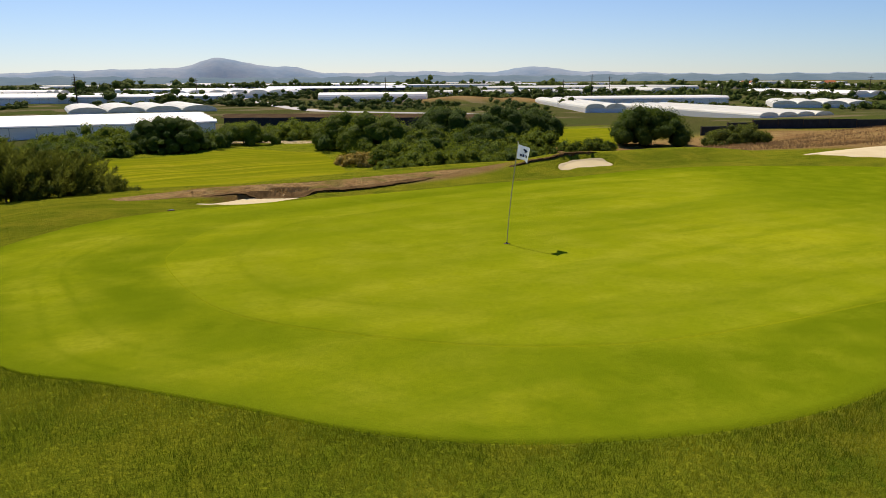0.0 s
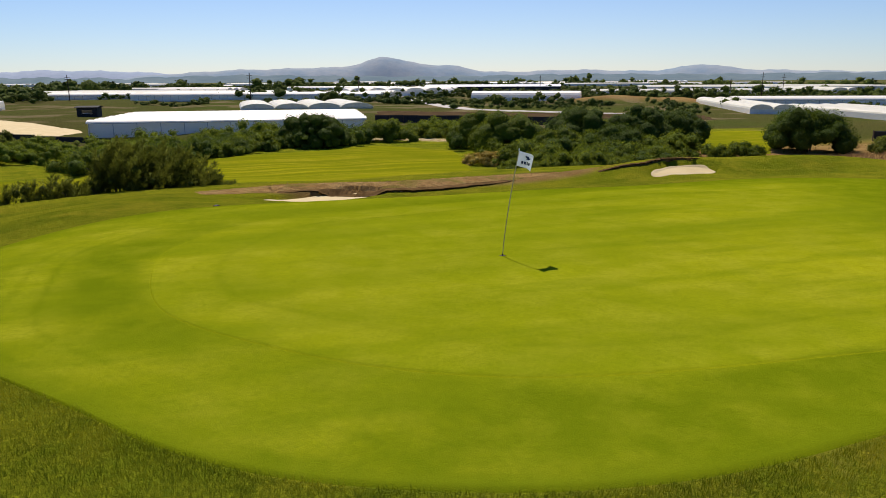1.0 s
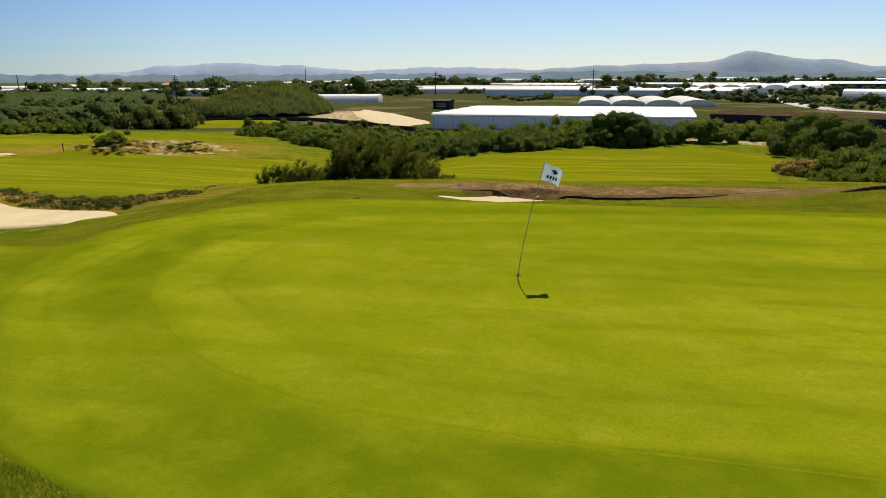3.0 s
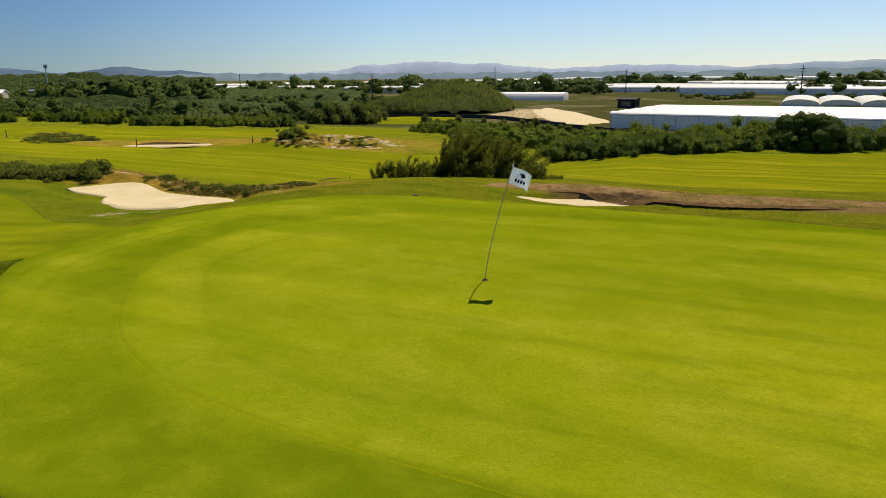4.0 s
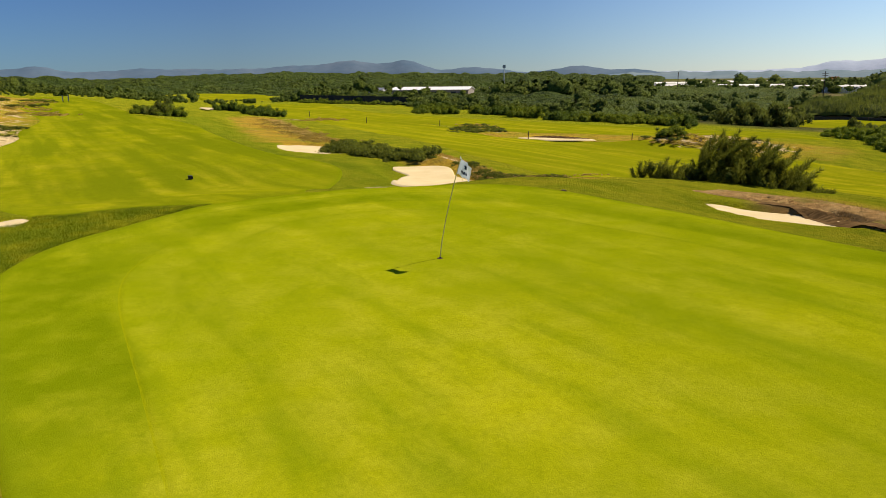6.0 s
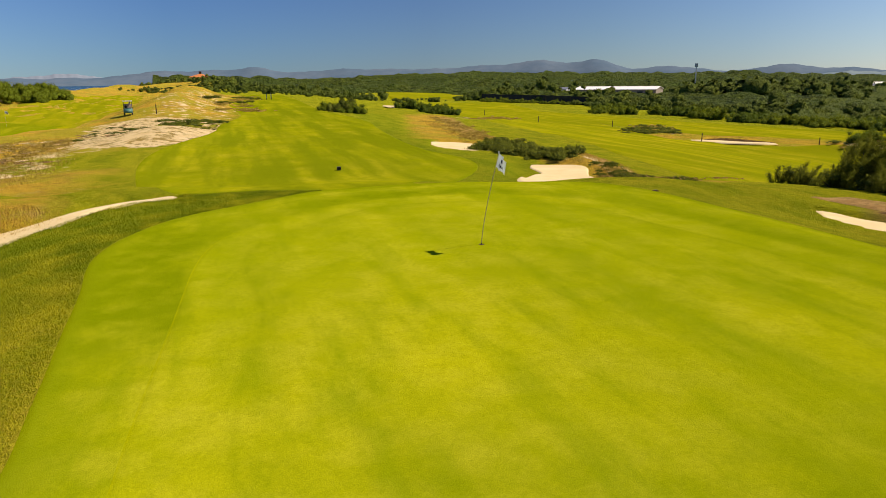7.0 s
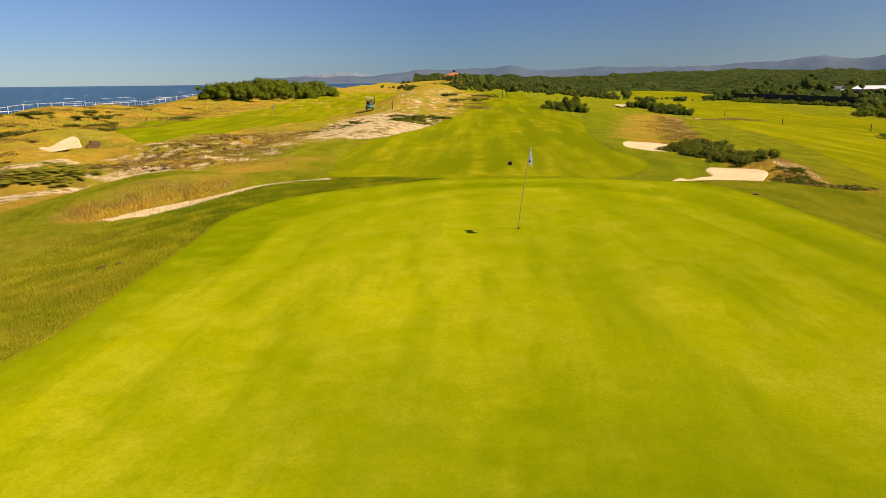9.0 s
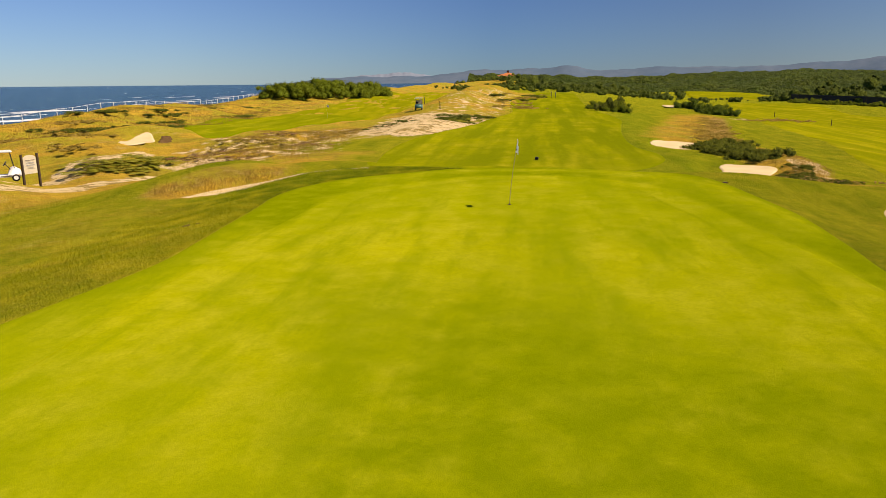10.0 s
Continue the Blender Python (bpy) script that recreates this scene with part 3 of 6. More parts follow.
GX, GY = np.meshgrid(axis - 8.0, axis + 15.0, indexing="ij")
GU, GV = along(GX, GY)
GZ = height(GX, GY)

GREEN_S = [(-5.4, 14.6), (-5.1, 13.0), (-3.2, 10.2), (-0.6, 9.0), (1.6, 8.7), (3.8, 9.2), (7.4, 10.9), (12.4, 13.4), (17.4, 16.4), (22.0, 19.0), (26.0, 22.0)]
GREEN_N = [(-5.4, 15.0), (-5.2, 16.4), (-4.2, 18.3), (-2.2, 19.9), (0.6, 22.0), (3.6, 24.4), (7.6, 26.9), (12.0, 28.3), (17.0, 27.9), (22.0, 26.0), (26.0, 22.6)]
APRON_S = [(-7.6, 10.8), (-6.5, 9.4), (-5.2, 8.1), (-3.7, 7.55), (-2.1, 6.95), (-0.75, 6.42), (0.7, 6.17), (2.4, 6.33), (3.8, 6.75), (5.0, 7.4), (6.5, 8.45), (8.3, 9.6), (10.3, 10.9), (12.4, 12.15), (16.0, 13.5), (24.0, 16.5), (29.5, 21.5)]
APRON_N = [(-7.9, 11.1), (-9.1, 12.2), (-9.8, 13.8), (-9.6, 15.2), (-8.7, 17.1), (-7.1, 19.0), (-5.0, 20.7), (-2.4, 22.7), (1.3, 24.4), (4.3, 25.8), (8.8, 28.8), (13.0, 29.9), (20.0, 29.3), (26.0, 26.5), (29.5, 22.0)]
FAIRWAY_N = [(-6.2, 12.6), (-7.8, 11.0), (-9.5, 10.4), (-17.0, 10.2), (-25.8, 9.9), (-30.5, 8.0), (-35.3, 4.1), (-45.0, -1.0), (-58.0, -6.8), (-74.0, -14.0), (-100.0, -31.0), (-150.0, -58.0), (-215.0, -92.0)]
FAIRWAY_S = [(-4.4, 11.4), (-4.9, 9.6), (-5.5, 8.0), (-5.6, 6.0), (-5.2, 2.5), (-17.0, -7.5), (-28.5, -14.3), (-42.0, -17.5), (-60.0, -27.0), (-80.0, -35.0), (-102.0, -49.0), (-150.0, -75.0), (-215.0, -106.0)]
NORTH_NEAR = [(-260.0, -52.0), (-190.0, -34.0), (-124.0, -11.0), (-78.0, 9.0), (-48.0, 18.5), (-30.0, 24.0), (-20.0, 31.5), (-12.0, 36.0), (-6.0, 45.0), (-6.0, 62.0), (-10.0, 78.0), (-14.0, 92.0)]
NORTH_FAR = [(-260.0, -22.0), (-195.0, -4.0), (-150.0, 11.0), (-101.0, 27.0), (-86.5, 41.0), (-78.0, 51.0), (-66.0, 62.0), (-52.0, 73.0), (-43.0, 82.0), (-36.0, 94.0), (-28.0, 103.0), (-16.0, 98.0)]

WEST_FAR = [(-30.6, 12.9), (-30.4, 14.6), (-29.4, 16.2), (-26.2, 16.5), (-23.6, 17.3), (-20.8, 18.0), (-18.4, 17.3)]
WEST_NEAR = [(-30.4, 12.6), (-28.6, 12.7), (-26.2, 13.6), (-24.9, 13.2), (-22.4, 12.9), (-19.6, 13.0), (-17.2, 14.6)]


def near(xa, ya, xb, yb, w, x, y):
    """1 on a straight line from a to b, falling to 0 at w metres from it."""
    d = np.array([xb - xa, yb - ya])
    t = np.clip(((x - xa) * d[0] + (y - ya) * d[1]) / (d @ d), 0, 1)
    return 1 - smooth(0.55 * w, w, np.hypot(x - xa - t * d[0], y - ya - t * d[1]))


def cover():
    dry = smooth(11, 16, GV) * smooth(16, 26, GU) * (1 - near(-22, -19, -27, -12, 6, GX, GY)) + 0.9 * smooth(18, 25, GV)
    dry = np.maximum(dry, near(-64, -36, -190, -96, 9, GX, GY))
    dry = np.maximum(dry, near(3.5, 0.2, -1.5, -1.0, 2.2, GX, GY))
    dry = np.maximum(dry, np.maximum(near(-20, 21, -46, 10.5, 3.0, GX, GY), near(-48, 4, -108, -14, 5.0, GX, GY)))
    dry = np.maximum(dry, near(-9, 28.4, 2.5, 36, 2.4, GX, GY))
    dry = np.maximum(dry, 0.13 * near(8, 5, 16, 10, 6.5, GX, GY))
    dry = np.maximum(dry, 0.8 * near(-80, 62, -104, 30, 12, GX, GY))
    heath = smooth(48, 54, GY + 0.1 * GX) * smooth(6, 14, GX) * (1 - smooth(116, 126, GY))
    heath = np.maximum(heath, near(-8.4, 27.5, 1.6, 34.2, 2.0, GX, GY))
    heath = np.maximum(heath, 0.7 * near(-60, 3.5, -105, -10, 1.8, GX, GY))
    heath = np.maximum(heath, 0.9 * near(-10, 396, 52, 402, 15, GX, GY))
    farm = np.maximum(smooth(-112, -135, GV), smooth(118, 128, GY) * smooth(30, 44, GX))
    bare = near(-37, -20, -60, -35, 9, GX, GY) * 0.97
    bare = np.maximum(bare, 0.75 * near(-22, 20.4, -36, 16.4, 1.6, GX, GY))
    bare = np.maximum(bare, near(-60, -32, -110, -60, 8, GX, GY) * 0.36)
    bare = np.maximum(bare, near(-108, -58, -150, -78, 4, GX, GY) * 0.44)
    bare = np.maximum(bare, near(-16, -21, -36, -32, 9, GX, GY) * 0.5)
    bare = np.maximum(bare, np.maximum(near(2, -21, -12, -30, 2.0, GX, GY), near(6, -15, -12, -20, 1.9, GX, GY)))
    bare = np.maximum(bare, near(-81, 46, -79, 60, 5, GX, GY) * 0.5)
    bare = np.maximum(bare, near(-108, -7, -146, -4, 3, GX, GY) * 0.5)
    bare = np.maximum(bare, near(-112, 28, -128, 26, 3, GX, GY) * 0.45)
    bare = np.maximum(bare, near(-17.5, 17.4, -18.5, 12, 1.6, GX, GY) * 0.4)
    bare = np.maximum(bare, near(-20, 116, -34, 118, 5, GX, GY))
    bare = np.maximum(bare, near(-148, 146, -175, 180, 12, GX, GY))
    # greener strips; the weak last one darkens the rough south of the apron
    lush = np.where(GX * 0.2 + GY > 9.5, 1, 0.4) * np.maximum.reduce([near(xa, ya, xb, yb, w, GX, GY) for xa, ya, xb, yb, w in ((-94, -20, -56, -5.5, 3.4), (-56, -5.5, -34, 4.2, 4.2), (-36, 4.2, -24, 10.8, 4.4), (-25, 11, -17, 11.4, 3.4), (-9, 7, 3, 5.4, 4.5))])
    return {"dry": np.clip(dry * (1 - 0.9 * lush), 0, 1), "lush": lush, "heath": heath, "farm": farm, "bare": bare}


def under(rail_a, rail_b, x, y):
    """Which places lie within a sheet, a little inside its rim."""
    p = np.vstack([spline(rail_a, 90), spline(rail_b, 90)[::-1]])
    q = np.roll(p, -1, 0)
    inside = np.zeros(x.shape, bool)
    for (xa, ya), (xb, yb) in zip(p, q):
        if ya != yb:
            inside ^= ((ya > y) != (yb > y)) & (x < (xb - xa) * (y - ya) / (yb - ya) + xa)
    return inside


def eroded(mask):
    out = mask.copy()
    for dx, dy in ((1, 0), (-1, 0), (0, 1), (0, -1)):
        out &= np.roll(mask, (dx, dy), (0, 1))
    return out


low = GZ.copy()
for key, spec in BUNKERS.items():
    if key != "west":
        low[np.hypot(*local(GX, GY, *spec[:5])) < 0.92] -= 0.5
for ra, rb in ((GREEN_S, GREEN_N), (APRON_S, APRON_N), (FAIRWAY_N, FAIRWAY_S), (NORTH_NEAR, NORTH_FAR), (WEST_FAR, WEST_NEAR)):
    low[eroded(eroded(under(ra, rb, GX, GY)))] -= 0.5
ground = link_mesh("ground", np.dstack([GX, GY, np.where(low < GZ, GZ - 0.4, GZ)]), strip_faces(N_GRID, N_GRID), M_GROUND, attrs=cover())
tagged(ground, "rough grass, dry dune grass, heath and farmland round the green", "ground", kind="structure")

shore = [(-0.871 * u + 0.491 * v, 14.5 - 0.491 * u - 0.871 * v, -9) for u, v in ((-4000, 84), (4000, 84), (4000, 4900), (-4000, 4900))]
sea = link_mesh("water", shore, [(0, 1, 2, 3)], M_SEA)
tagged(sea, "dark blue sea with white breaking waves", "sea", kind="structure")


def mower_rounds(x, y):
    """Darker rounds and wheel tracks of the mown turf, by the distance from the green's edge (positive inside it), and
    a painted darker east side.
    """
    q = rim_distance(x, y, (GREEN_S, GREEN_N)) * np.where(under(GREEN_S, GREEN_N, x, y), 1, -1)
    q = q + 0.16 * np.sin(x * 0.7 + 1.3 * np.sin(y * 0.45)) + 0.09 * np.sin(y * 1.3 + x * 0.4)
    patchy = 0.75 + 0.25 * np.sin(x * 0.55 + 2.1 * np.sin(y * 0.4 + 0.6))
    near_side = 0.2 + 0.8 * smooth(13.0, 6.0, x)
    rounds = 0.95 * near_side * smooth(0.3, -0.25, q) * smooth(-2.1, -0.5, q)
    rounds = rounds + 0.42 * np.exp(-((q + 2.8) / 0.4) ** 2) + 0.38 * np.exp(-((q - 1.5) / 0.45) ** 2) + 0.22 * np.exp(-((q - 3.0) / 0.5) ** 2)
    tracks = sum(0.42 * np.exp(-((q - at) / 0.07) ** 2) for at in (-2.1, -1.55, 1.25))
    lanes = smooth(2.6, 3.8, q) * 0.22 * smooth(-0.3, 0.3, np.sin((0.491 * x - 0.871 * (y - 14.5) + 1.3) * 1.15))
    # mowing edge, then broad darkening painted in for the view's shaded lower corner
    half_and_corner = 0.55 * smooth(-0.5, 0.5, -0.728 * (x - 11.8) + 0.685 * (y - 16.5)) * smooth(8, 13, x) + 0.5 * smooth(12, 19, x + 0.4 * (y - 20)) + 0.5 * smooth(0.5, 6.0, -0.6 * (x - 19) + 0.8 * (y - 23)) * smooth(8, 12, x)
    return patchy * (rounds + tracks) * (0.35 + 0.65 * near_side) + lanes + half_and_corner


def apron_ring(x, y, d):
    # darker outer band, wider and stronger along the south edge
    lush = 0.6 * smooth(1.1, 0.1, d) + 0.9 * smooth(2.7, 0.6, d) * smooth(-0.5, 3.0, x) * smooth(9.0, 6.5, x) * smooth(15, 12, y)
    return np.clip(mower_rounds(x, y) + lush, 0, 0.95)


def green_ring(x, y, d):
    return np.clip(mower_rounds(x, y), 0, 0.95)


sheet("apron", APRON_S, APRON_N, 260, 130, 0.022, M_APRON, "short-mown apron turf round the putting green", "grass", apron_ring, 0.45, 0.035)
sheet("putting_green", GREEN_S, GREEN_N, 260, 120, 0.034, M_GREEN, "closely mown yellow-green putting surface with a hole", "grass", green_ring, 0.04, 0.02)
sheet("fairway", FAIRWAY_N, FAIRWAY_S, 340, 70, 0.014, M_FAIRWAY, "striped mown fairway running away from the green", "grass")
sheet("fairway_north", NORTH_NEAR, NORTH_FAR, 320, 60, 0.05, M_FAIRWAY_N, "broad lower fairway with yellowish mowing stripes", "grass")
sheet("fairway_beyond", [(-186.0, -4.0), (-155.0, 24.0), (-128.0, 50.0), (-108.0, 78.0)], [(-160.0, 4.0), (-114.0, 27.0), (-104.0, 46.0), (-90.0, 76.0)], 90, 16, 0.08, M_FAIRWAY_N, "fairway strip beyond the far bunker", "grass")
sheet("fairway_east", [(13.0, 106.0), (16.0, 120.0), (20.0, 136.0), (23.0, 152.0)], [(26.0, 104.0), (29.0, 118.0), (34.0, 136.0), (38.0, 150.0)], 60, 16, 0.08, M_FAIRWAY_N, "patch of fairway between the shrubs", "grass")
sheet("second_green", [(-24.0, -37.5), (-36.0, -42.0), (-50.0, -47.5), (-66.0, -52.0)], [(-28.0, -47.0), (-41.0, -65.0), (-54.0, -70.0), (-68.0, -69.0)], 80, 24, 0.06, M_FAIRWAY, "bright putting surface of the neighbouring hole", "grass", soft=2.0)
sheet("second_fairway", [(-62.0, -48.0), (-80.0, -57.0), (-120.0, -80.0), (-216.0, -146.0)], [(-62.0, -71.0), (-88.0, -86.0), (-130.0, -116.0), (-200.0, -163.0)], 120, 24, 0.04, M_FAIRWAY_N, "seaward fairway of the neighbouring hole", "grass", soft=2.0)
sheet("fairway_inner", [(-304.0, -80.0), (-296.0, -60.0), (-286.0, -40.0)], [(-430.0, -126.0), (-436.0, -106.0), (-440.0, -86.0)], 40, 24, 0.5, M_FAIRWAY_N, "raised fairway enclosed by the woods", "grass", soft=2.0)
sheet("bunker_west", WEST_FAR, WEST_NEAR, 90, 24, 0.06, M_SAND, "pale raked sand in a deep grass-edged bunker", "bunker")
for key, spec in BUNKERS.items():
    if key == "west":
        continue
    dish(f"bunker_{key}", spec, M_SAND, "pale raked sand in a grass-edged bunker", "bunker", 0.076 if key == "south_end" else 0.06, seed=len(key))
# ---------------------------------------------------------------- foliage


def blobs(rnd, n, spread, size, squash=0.8):
    c = rnd.normal(0, 1, (n, 3)) * np.array(spread)
    c[:, 2] = np.abs(c[:, 2])
    return c, rnd.uniform(0.4, 1.0, n) * size, squash


def foliage(seed, n, centres, radii, squash, leaf, slim=2.0, upright=0.3):
    """Leaves as small folded quads in the outer shell of a heap of rounded clumps. Returns verts and quads."""
    rnd = np.random.RandomState(seed)
    k = rnd.choice(len(centres), n, p=radii**2 / (radii**2).sum())
    d = rnd.normal(0, 1, (n, 3))
    d /= np.linalg.norm(d, axis=1, keepdims=True)
    d[:, 2] = np.abs(d[:, 2]) * np.where(rnd.rand(n) < 0.75, 1, -1)
    shell = radii[k, None] * rnd.uniform(0.8, 1.16, (n, 1))
    p = centres[k] + d * shell * np.array([1, 1, squash])
    p[:, 2] = np.maximum(p[:, 2], 0.03)
    axis1 = d + rnd.normal(0, 0.6, (n, 3)) + np.array([0, 0, upright])
    axis1 /= np.linalg.norm(axis1, axis=1, keepdims=True)
    side = np.cross(axis1, rnd.normal(0, 1, (n, 3)))
    side /= np.linalg.norm(side, axis=1, keepdims=True) + 1e-9
    length = leaf * rnd.uniform(0.6, 1.4, (n, 1))
    w = length / slim
    verts = np.stack([p - axis1 * length * 0.5, p + side * w * 0.5, p + axis1 * length * 0.5, p - side * w * 0.5], 1)
    # normals point out from the clump, not along the leaf itself
    shading_normal = d + rnd.normal(0, 0.38, (n, 3))
    shading_normal /= np.linalg.norm(shading_normal, axis=1, keepdims=True)
    return verts.reshape(-1, 3), np.arange(4 * n).reshape(-1, 4), np.repeat(shading_normal, 4, 0)


# Normals tipped towards the sky, so shaded sides of crowns render softer and brighter.
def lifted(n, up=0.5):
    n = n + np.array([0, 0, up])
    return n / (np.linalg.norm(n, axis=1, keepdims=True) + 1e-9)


def core(seed, centres, radii, squash, shrink=0.8, fine=1):
    """The inside of a crown: one lumpy ball a clump."""
    bm = bmesh.new()
    bmesh.ops.create_icosphere(bm, subdivisions=fine, radius=1.0)
    base = np.array([v.co for v in bm.verts])
    tri = np.array([[v.index for v in f.verts] for f in bm.faces])
    bm.free()
    rnd = np.random.RandomState(seed)
    vs, fs = [], []
    for c, r in zip(centres, radii):
        v = base * r * shrink * rnd.uniform(0.8, 1.1, (len(base), 1)) * np.array([1, 1, squash]) + c
        v[:, 2] = np.maximum(v[:, 2], -0.3)
        fs.append(tri + sum(len(a) for a in vs))
        vs.append(v)
    tri = np.vstack(fs)
    return np.vstack(vs), np.hstack([tri, tri[:, 2:]])


def shrub_kind(name, seed, clumps, spread, size, squash, n, leaf, material, slim=2.0, stems=4, upright=0.3):
    """One shrub: crown of leaves over a solid core (in canopy colours where the leaf has them), and a few bare stems.
    Returns the master, to be copied.
    """
    rnd = np.random.RandomState(seed)
    c, r, q = blobs(rnd, clumps, spread, size, squash)
    c[:, 2] += 0.35 * size
    lv, lf, ln = foliage(seed + 1, n, c, r, q, leaf, slim, upright)
    master = new(name)
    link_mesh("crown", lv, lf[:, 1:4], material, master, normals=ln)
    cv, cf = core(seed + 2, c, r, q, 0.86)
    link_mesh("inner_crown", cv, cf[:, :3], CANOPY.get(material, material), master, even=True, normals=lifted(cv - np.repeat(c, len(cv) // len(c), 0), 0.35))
    for i in range(stems):
        a = rnd.uniform(0, 6.28)
        top = c[rnd.randint(len(c))]
        bm = tube(bmesh.new(), (0.1 * math.cos(a), 0.1 * math.sin(a), -0.3), (top[0] * 0.8, top[1] * 0.8, top[2]), 0.05 * size, 0.02 * size, 6)
        part("stem", bm, M_BARK, master)
    return master


def put(master, x, y, s=1.0, turn=0.0, dz=0.0, tall=1.0):
    ob = copy_thing(master, Matrix.Identity(4))
    ob.location, ob.rotation_euler, ob.scale = (x, y, float(height(x, y)) + dz), (0, 0, turn), (s, s, s * tall)
    return ob


def retire(master):
    for o in (*master.children_recursive, master):
        bpy.data.objects.remove(o, do_unlink=True)


rnd = random.Random(5)


def belt(masters, line, width, count, s0, s1, label, group, tall=1.0):
    """Shrubs scattered along a line."""
    line = spline(line, 200)
    for i in range(count):
        f = (i + rnd.random()) / count
        p = line[min(199, int(f * 199))]
        d = line[min(199, int(f * 199) + 1)] - line[max(0, int(f * 199) - 1)]
        d = d / (np.linalg.norm(d) + 1e-9)
        off = rnd.uniform(-0.5, 0.5) * width
        s = rnd.uniform(s0, s1)
        ob = put(rnd.choice(masters), p[0] - d[1] * off, p[1] + d[0] * off, s, rnd.uniform(0, 6.28), -0.1 * s, tall * rnd.uniform(0.85, 1.15))
        ob.name = group[:-1].replace(" ", "_")
        tagged(ob, label, "shrub", group)


ROUND_A = shrub_kind("shrub", 1, 34, (0.95, 0.85, 0.40), 0.62, 0.85, 3600, 0.15, M_LEAF)
ROUND_B = shrub_kind("shrub", 2, 32, (1.1, 0.75, 0.38), 0.58, 0.9, 3600, 0.15, M_LEAF)
DARK_A = shrub_kind("shrub", 3, 36, (1.0, 0.9, 0.44), 0.56, 0.9, 3600, 0.14, M_LEAF_DARK)
DARK_B = shrub_kind("shrub", 4, 32, (0.85, 1.0, 0.46), 0.6, 0.9, 3600, 0.14, M_LEAF_DARK)
REEDY = shrub_kind("shrub", 6, 14, (0.8, 0.8, 0.7), 0.55, 1.3, 2400, 0.5, M_REED, 5.0, 4, 1.4)
MAT_LOW = shrub_kind("shrub", 7, 16, (1.0, 0.8, 0.12), 0.45, 0.55, 900, 0.19, M_LEAF_OLIVE)
MAT_DRY = shrub_kind("shrub", 8, 16, (1.0, 0.8, 0.12), 0.4, 0.5, 700, 0.19, M_SCRUB)
MAT_ICE = shrub_kind("shrub", 9, 18, (1.0, 0.9, 0.10), 0.42, 0.5, 1100, 0.14, M_ICE)
MAT_BROWN = shrub_kind("shrub", 10, 14, (1.0, 0.7, 0.10), 0.42, 0.5, 600, 0.17, M_BROWN_BLADE)
ROUNDS, DARKS = [ROUND_A, ROUND_B], [DARK_A, DARK_B]

# hedge behind the north fairway
belt(DARKS + [ROUND_A], [(-58, 76), (-49, 82), (-44, 92), (-37, 108)], 8, 32, 1.2, 2.1, "dark evergreen shrub in the hedge beyond the lower fairway", "hedge shrubs")
belt(ROUNDS, [(-66, 92), (-54, 104), (-44, 118), (-30, 128), (-16, 132)], 14, 32, 1.3, 2.3, "dense green shrub in front of the greenhouses", "hedge shrubs")
# thicket between the two fairways
belt(ROUNDS + [DARK_A], [(-8, 112), (-3, 93), (2, 86), (6, 94), (9, 103)], 13, 40, 1.2, 2.4, "tall green shrub in a dense thicket", "thicket shrubs")
belt(ROUNDS, [(-3, 78), (0, 75), (6, 76)], 7, 16, 0.8, 1.5, "sunlit green shrub at the thicket's edge", "thicket shrubs")
# along the far side of the lower fairway
belt(ROUNDS + DARKS, [(-128, 68), (-140, 56), (-160, 38), (-186, 12)], 10, 26, 1.2, 1.9, "green shrub along the far fairway", "far shrubs")
belt([REEDY], [(-143, 88), (-150, 96)], 6, 7, 2.2, 2.8, "tall pale reed clump beyond the fairway", "reed clumps")
belt([REEDY], [(-118, 96), (-104, 108), (-92, 116)], 5, 14, 1.0, 1.5, "upright reed clump by the field", "reed clumps")
belt(ROUNDS, [(-84.6, 49.0), (-83.4, 49.8)], 1.5, 2, 0.9, 1.2, "rounded dark green shrub on the sandy bank", "bank shrubs")
belt([MAT_LOW], [(-34.0, 14.4), (-35.3, 12.4), (-37.5, 10.4), (-42, 9.2), (-48, 8.2)], 3.0, 30, 0.6, 1.05, "low green dune shrub between the bunkers", "dune shrubs", 1.15)
belt([MAT_DRY], [(-50, 6), (-62, 2.5), (-80, -3.5), (-104, -12)], 3.5, 34, 0.45, 0.95, "low brown scrub on the dry strip between fairways", "strip scrubs", 0.6)
belt([MAT_DRY, MAT_LOW, MAT_LOW], [(-31.0, 17.6), (-26.5, 18.0), (-23.5, 18.6), (-20.9, 19.6), (-20.6, 21.8)], 1.3, 48, 0.24, 0.46, "small dark tuft on the stony bank", "bank tufts", 0.9)
belt([MAT_LOW, MAT_ICE], [(-48, -25), (-56, -29), (-66, -32)], 4, 16, 0.9, 1.7, "low green dune shrub on bare sand", "dune shrubs", 0.5)
belt([MAT_BROWN, MAT_LOW], [(-38, -24), (-46, -30), (-58, -37)], 7, 20, 0.3, 0.7, "small dark tuft on bare sand", "dune shrubs", 0.5)
belt([MAT_ICE], [(-5.5, -23), (-9, -25), (-13, -28.5)], 4.0, 54, 0.8, 1.2, "mat of low green dune plant", "dune shrubs", 0.13)
belt([MAT_DRY], [(-108, -7), (-126, -5), (-146, -4)], 3, 12, 0.7, 1.3, "low stony scrub bank beside the far fairway", "strip scrubs", 0.6)
belt([MAT_DRY, MAT_LOW], [(-110, 24), (-120, 25), (-128, 22)], 6, 22, 0.8, 1.5, "dry scrub mound beside the far fairway", "strip scrubs", 0.6)
belt([MAT_DRY, MAT_LOW], [(-83, 45), (-81, 52), (-80, 60)], 5, 18, 0.5, 1.2, "dark plants on the sandy bank", "bank shrubs", 0.6)
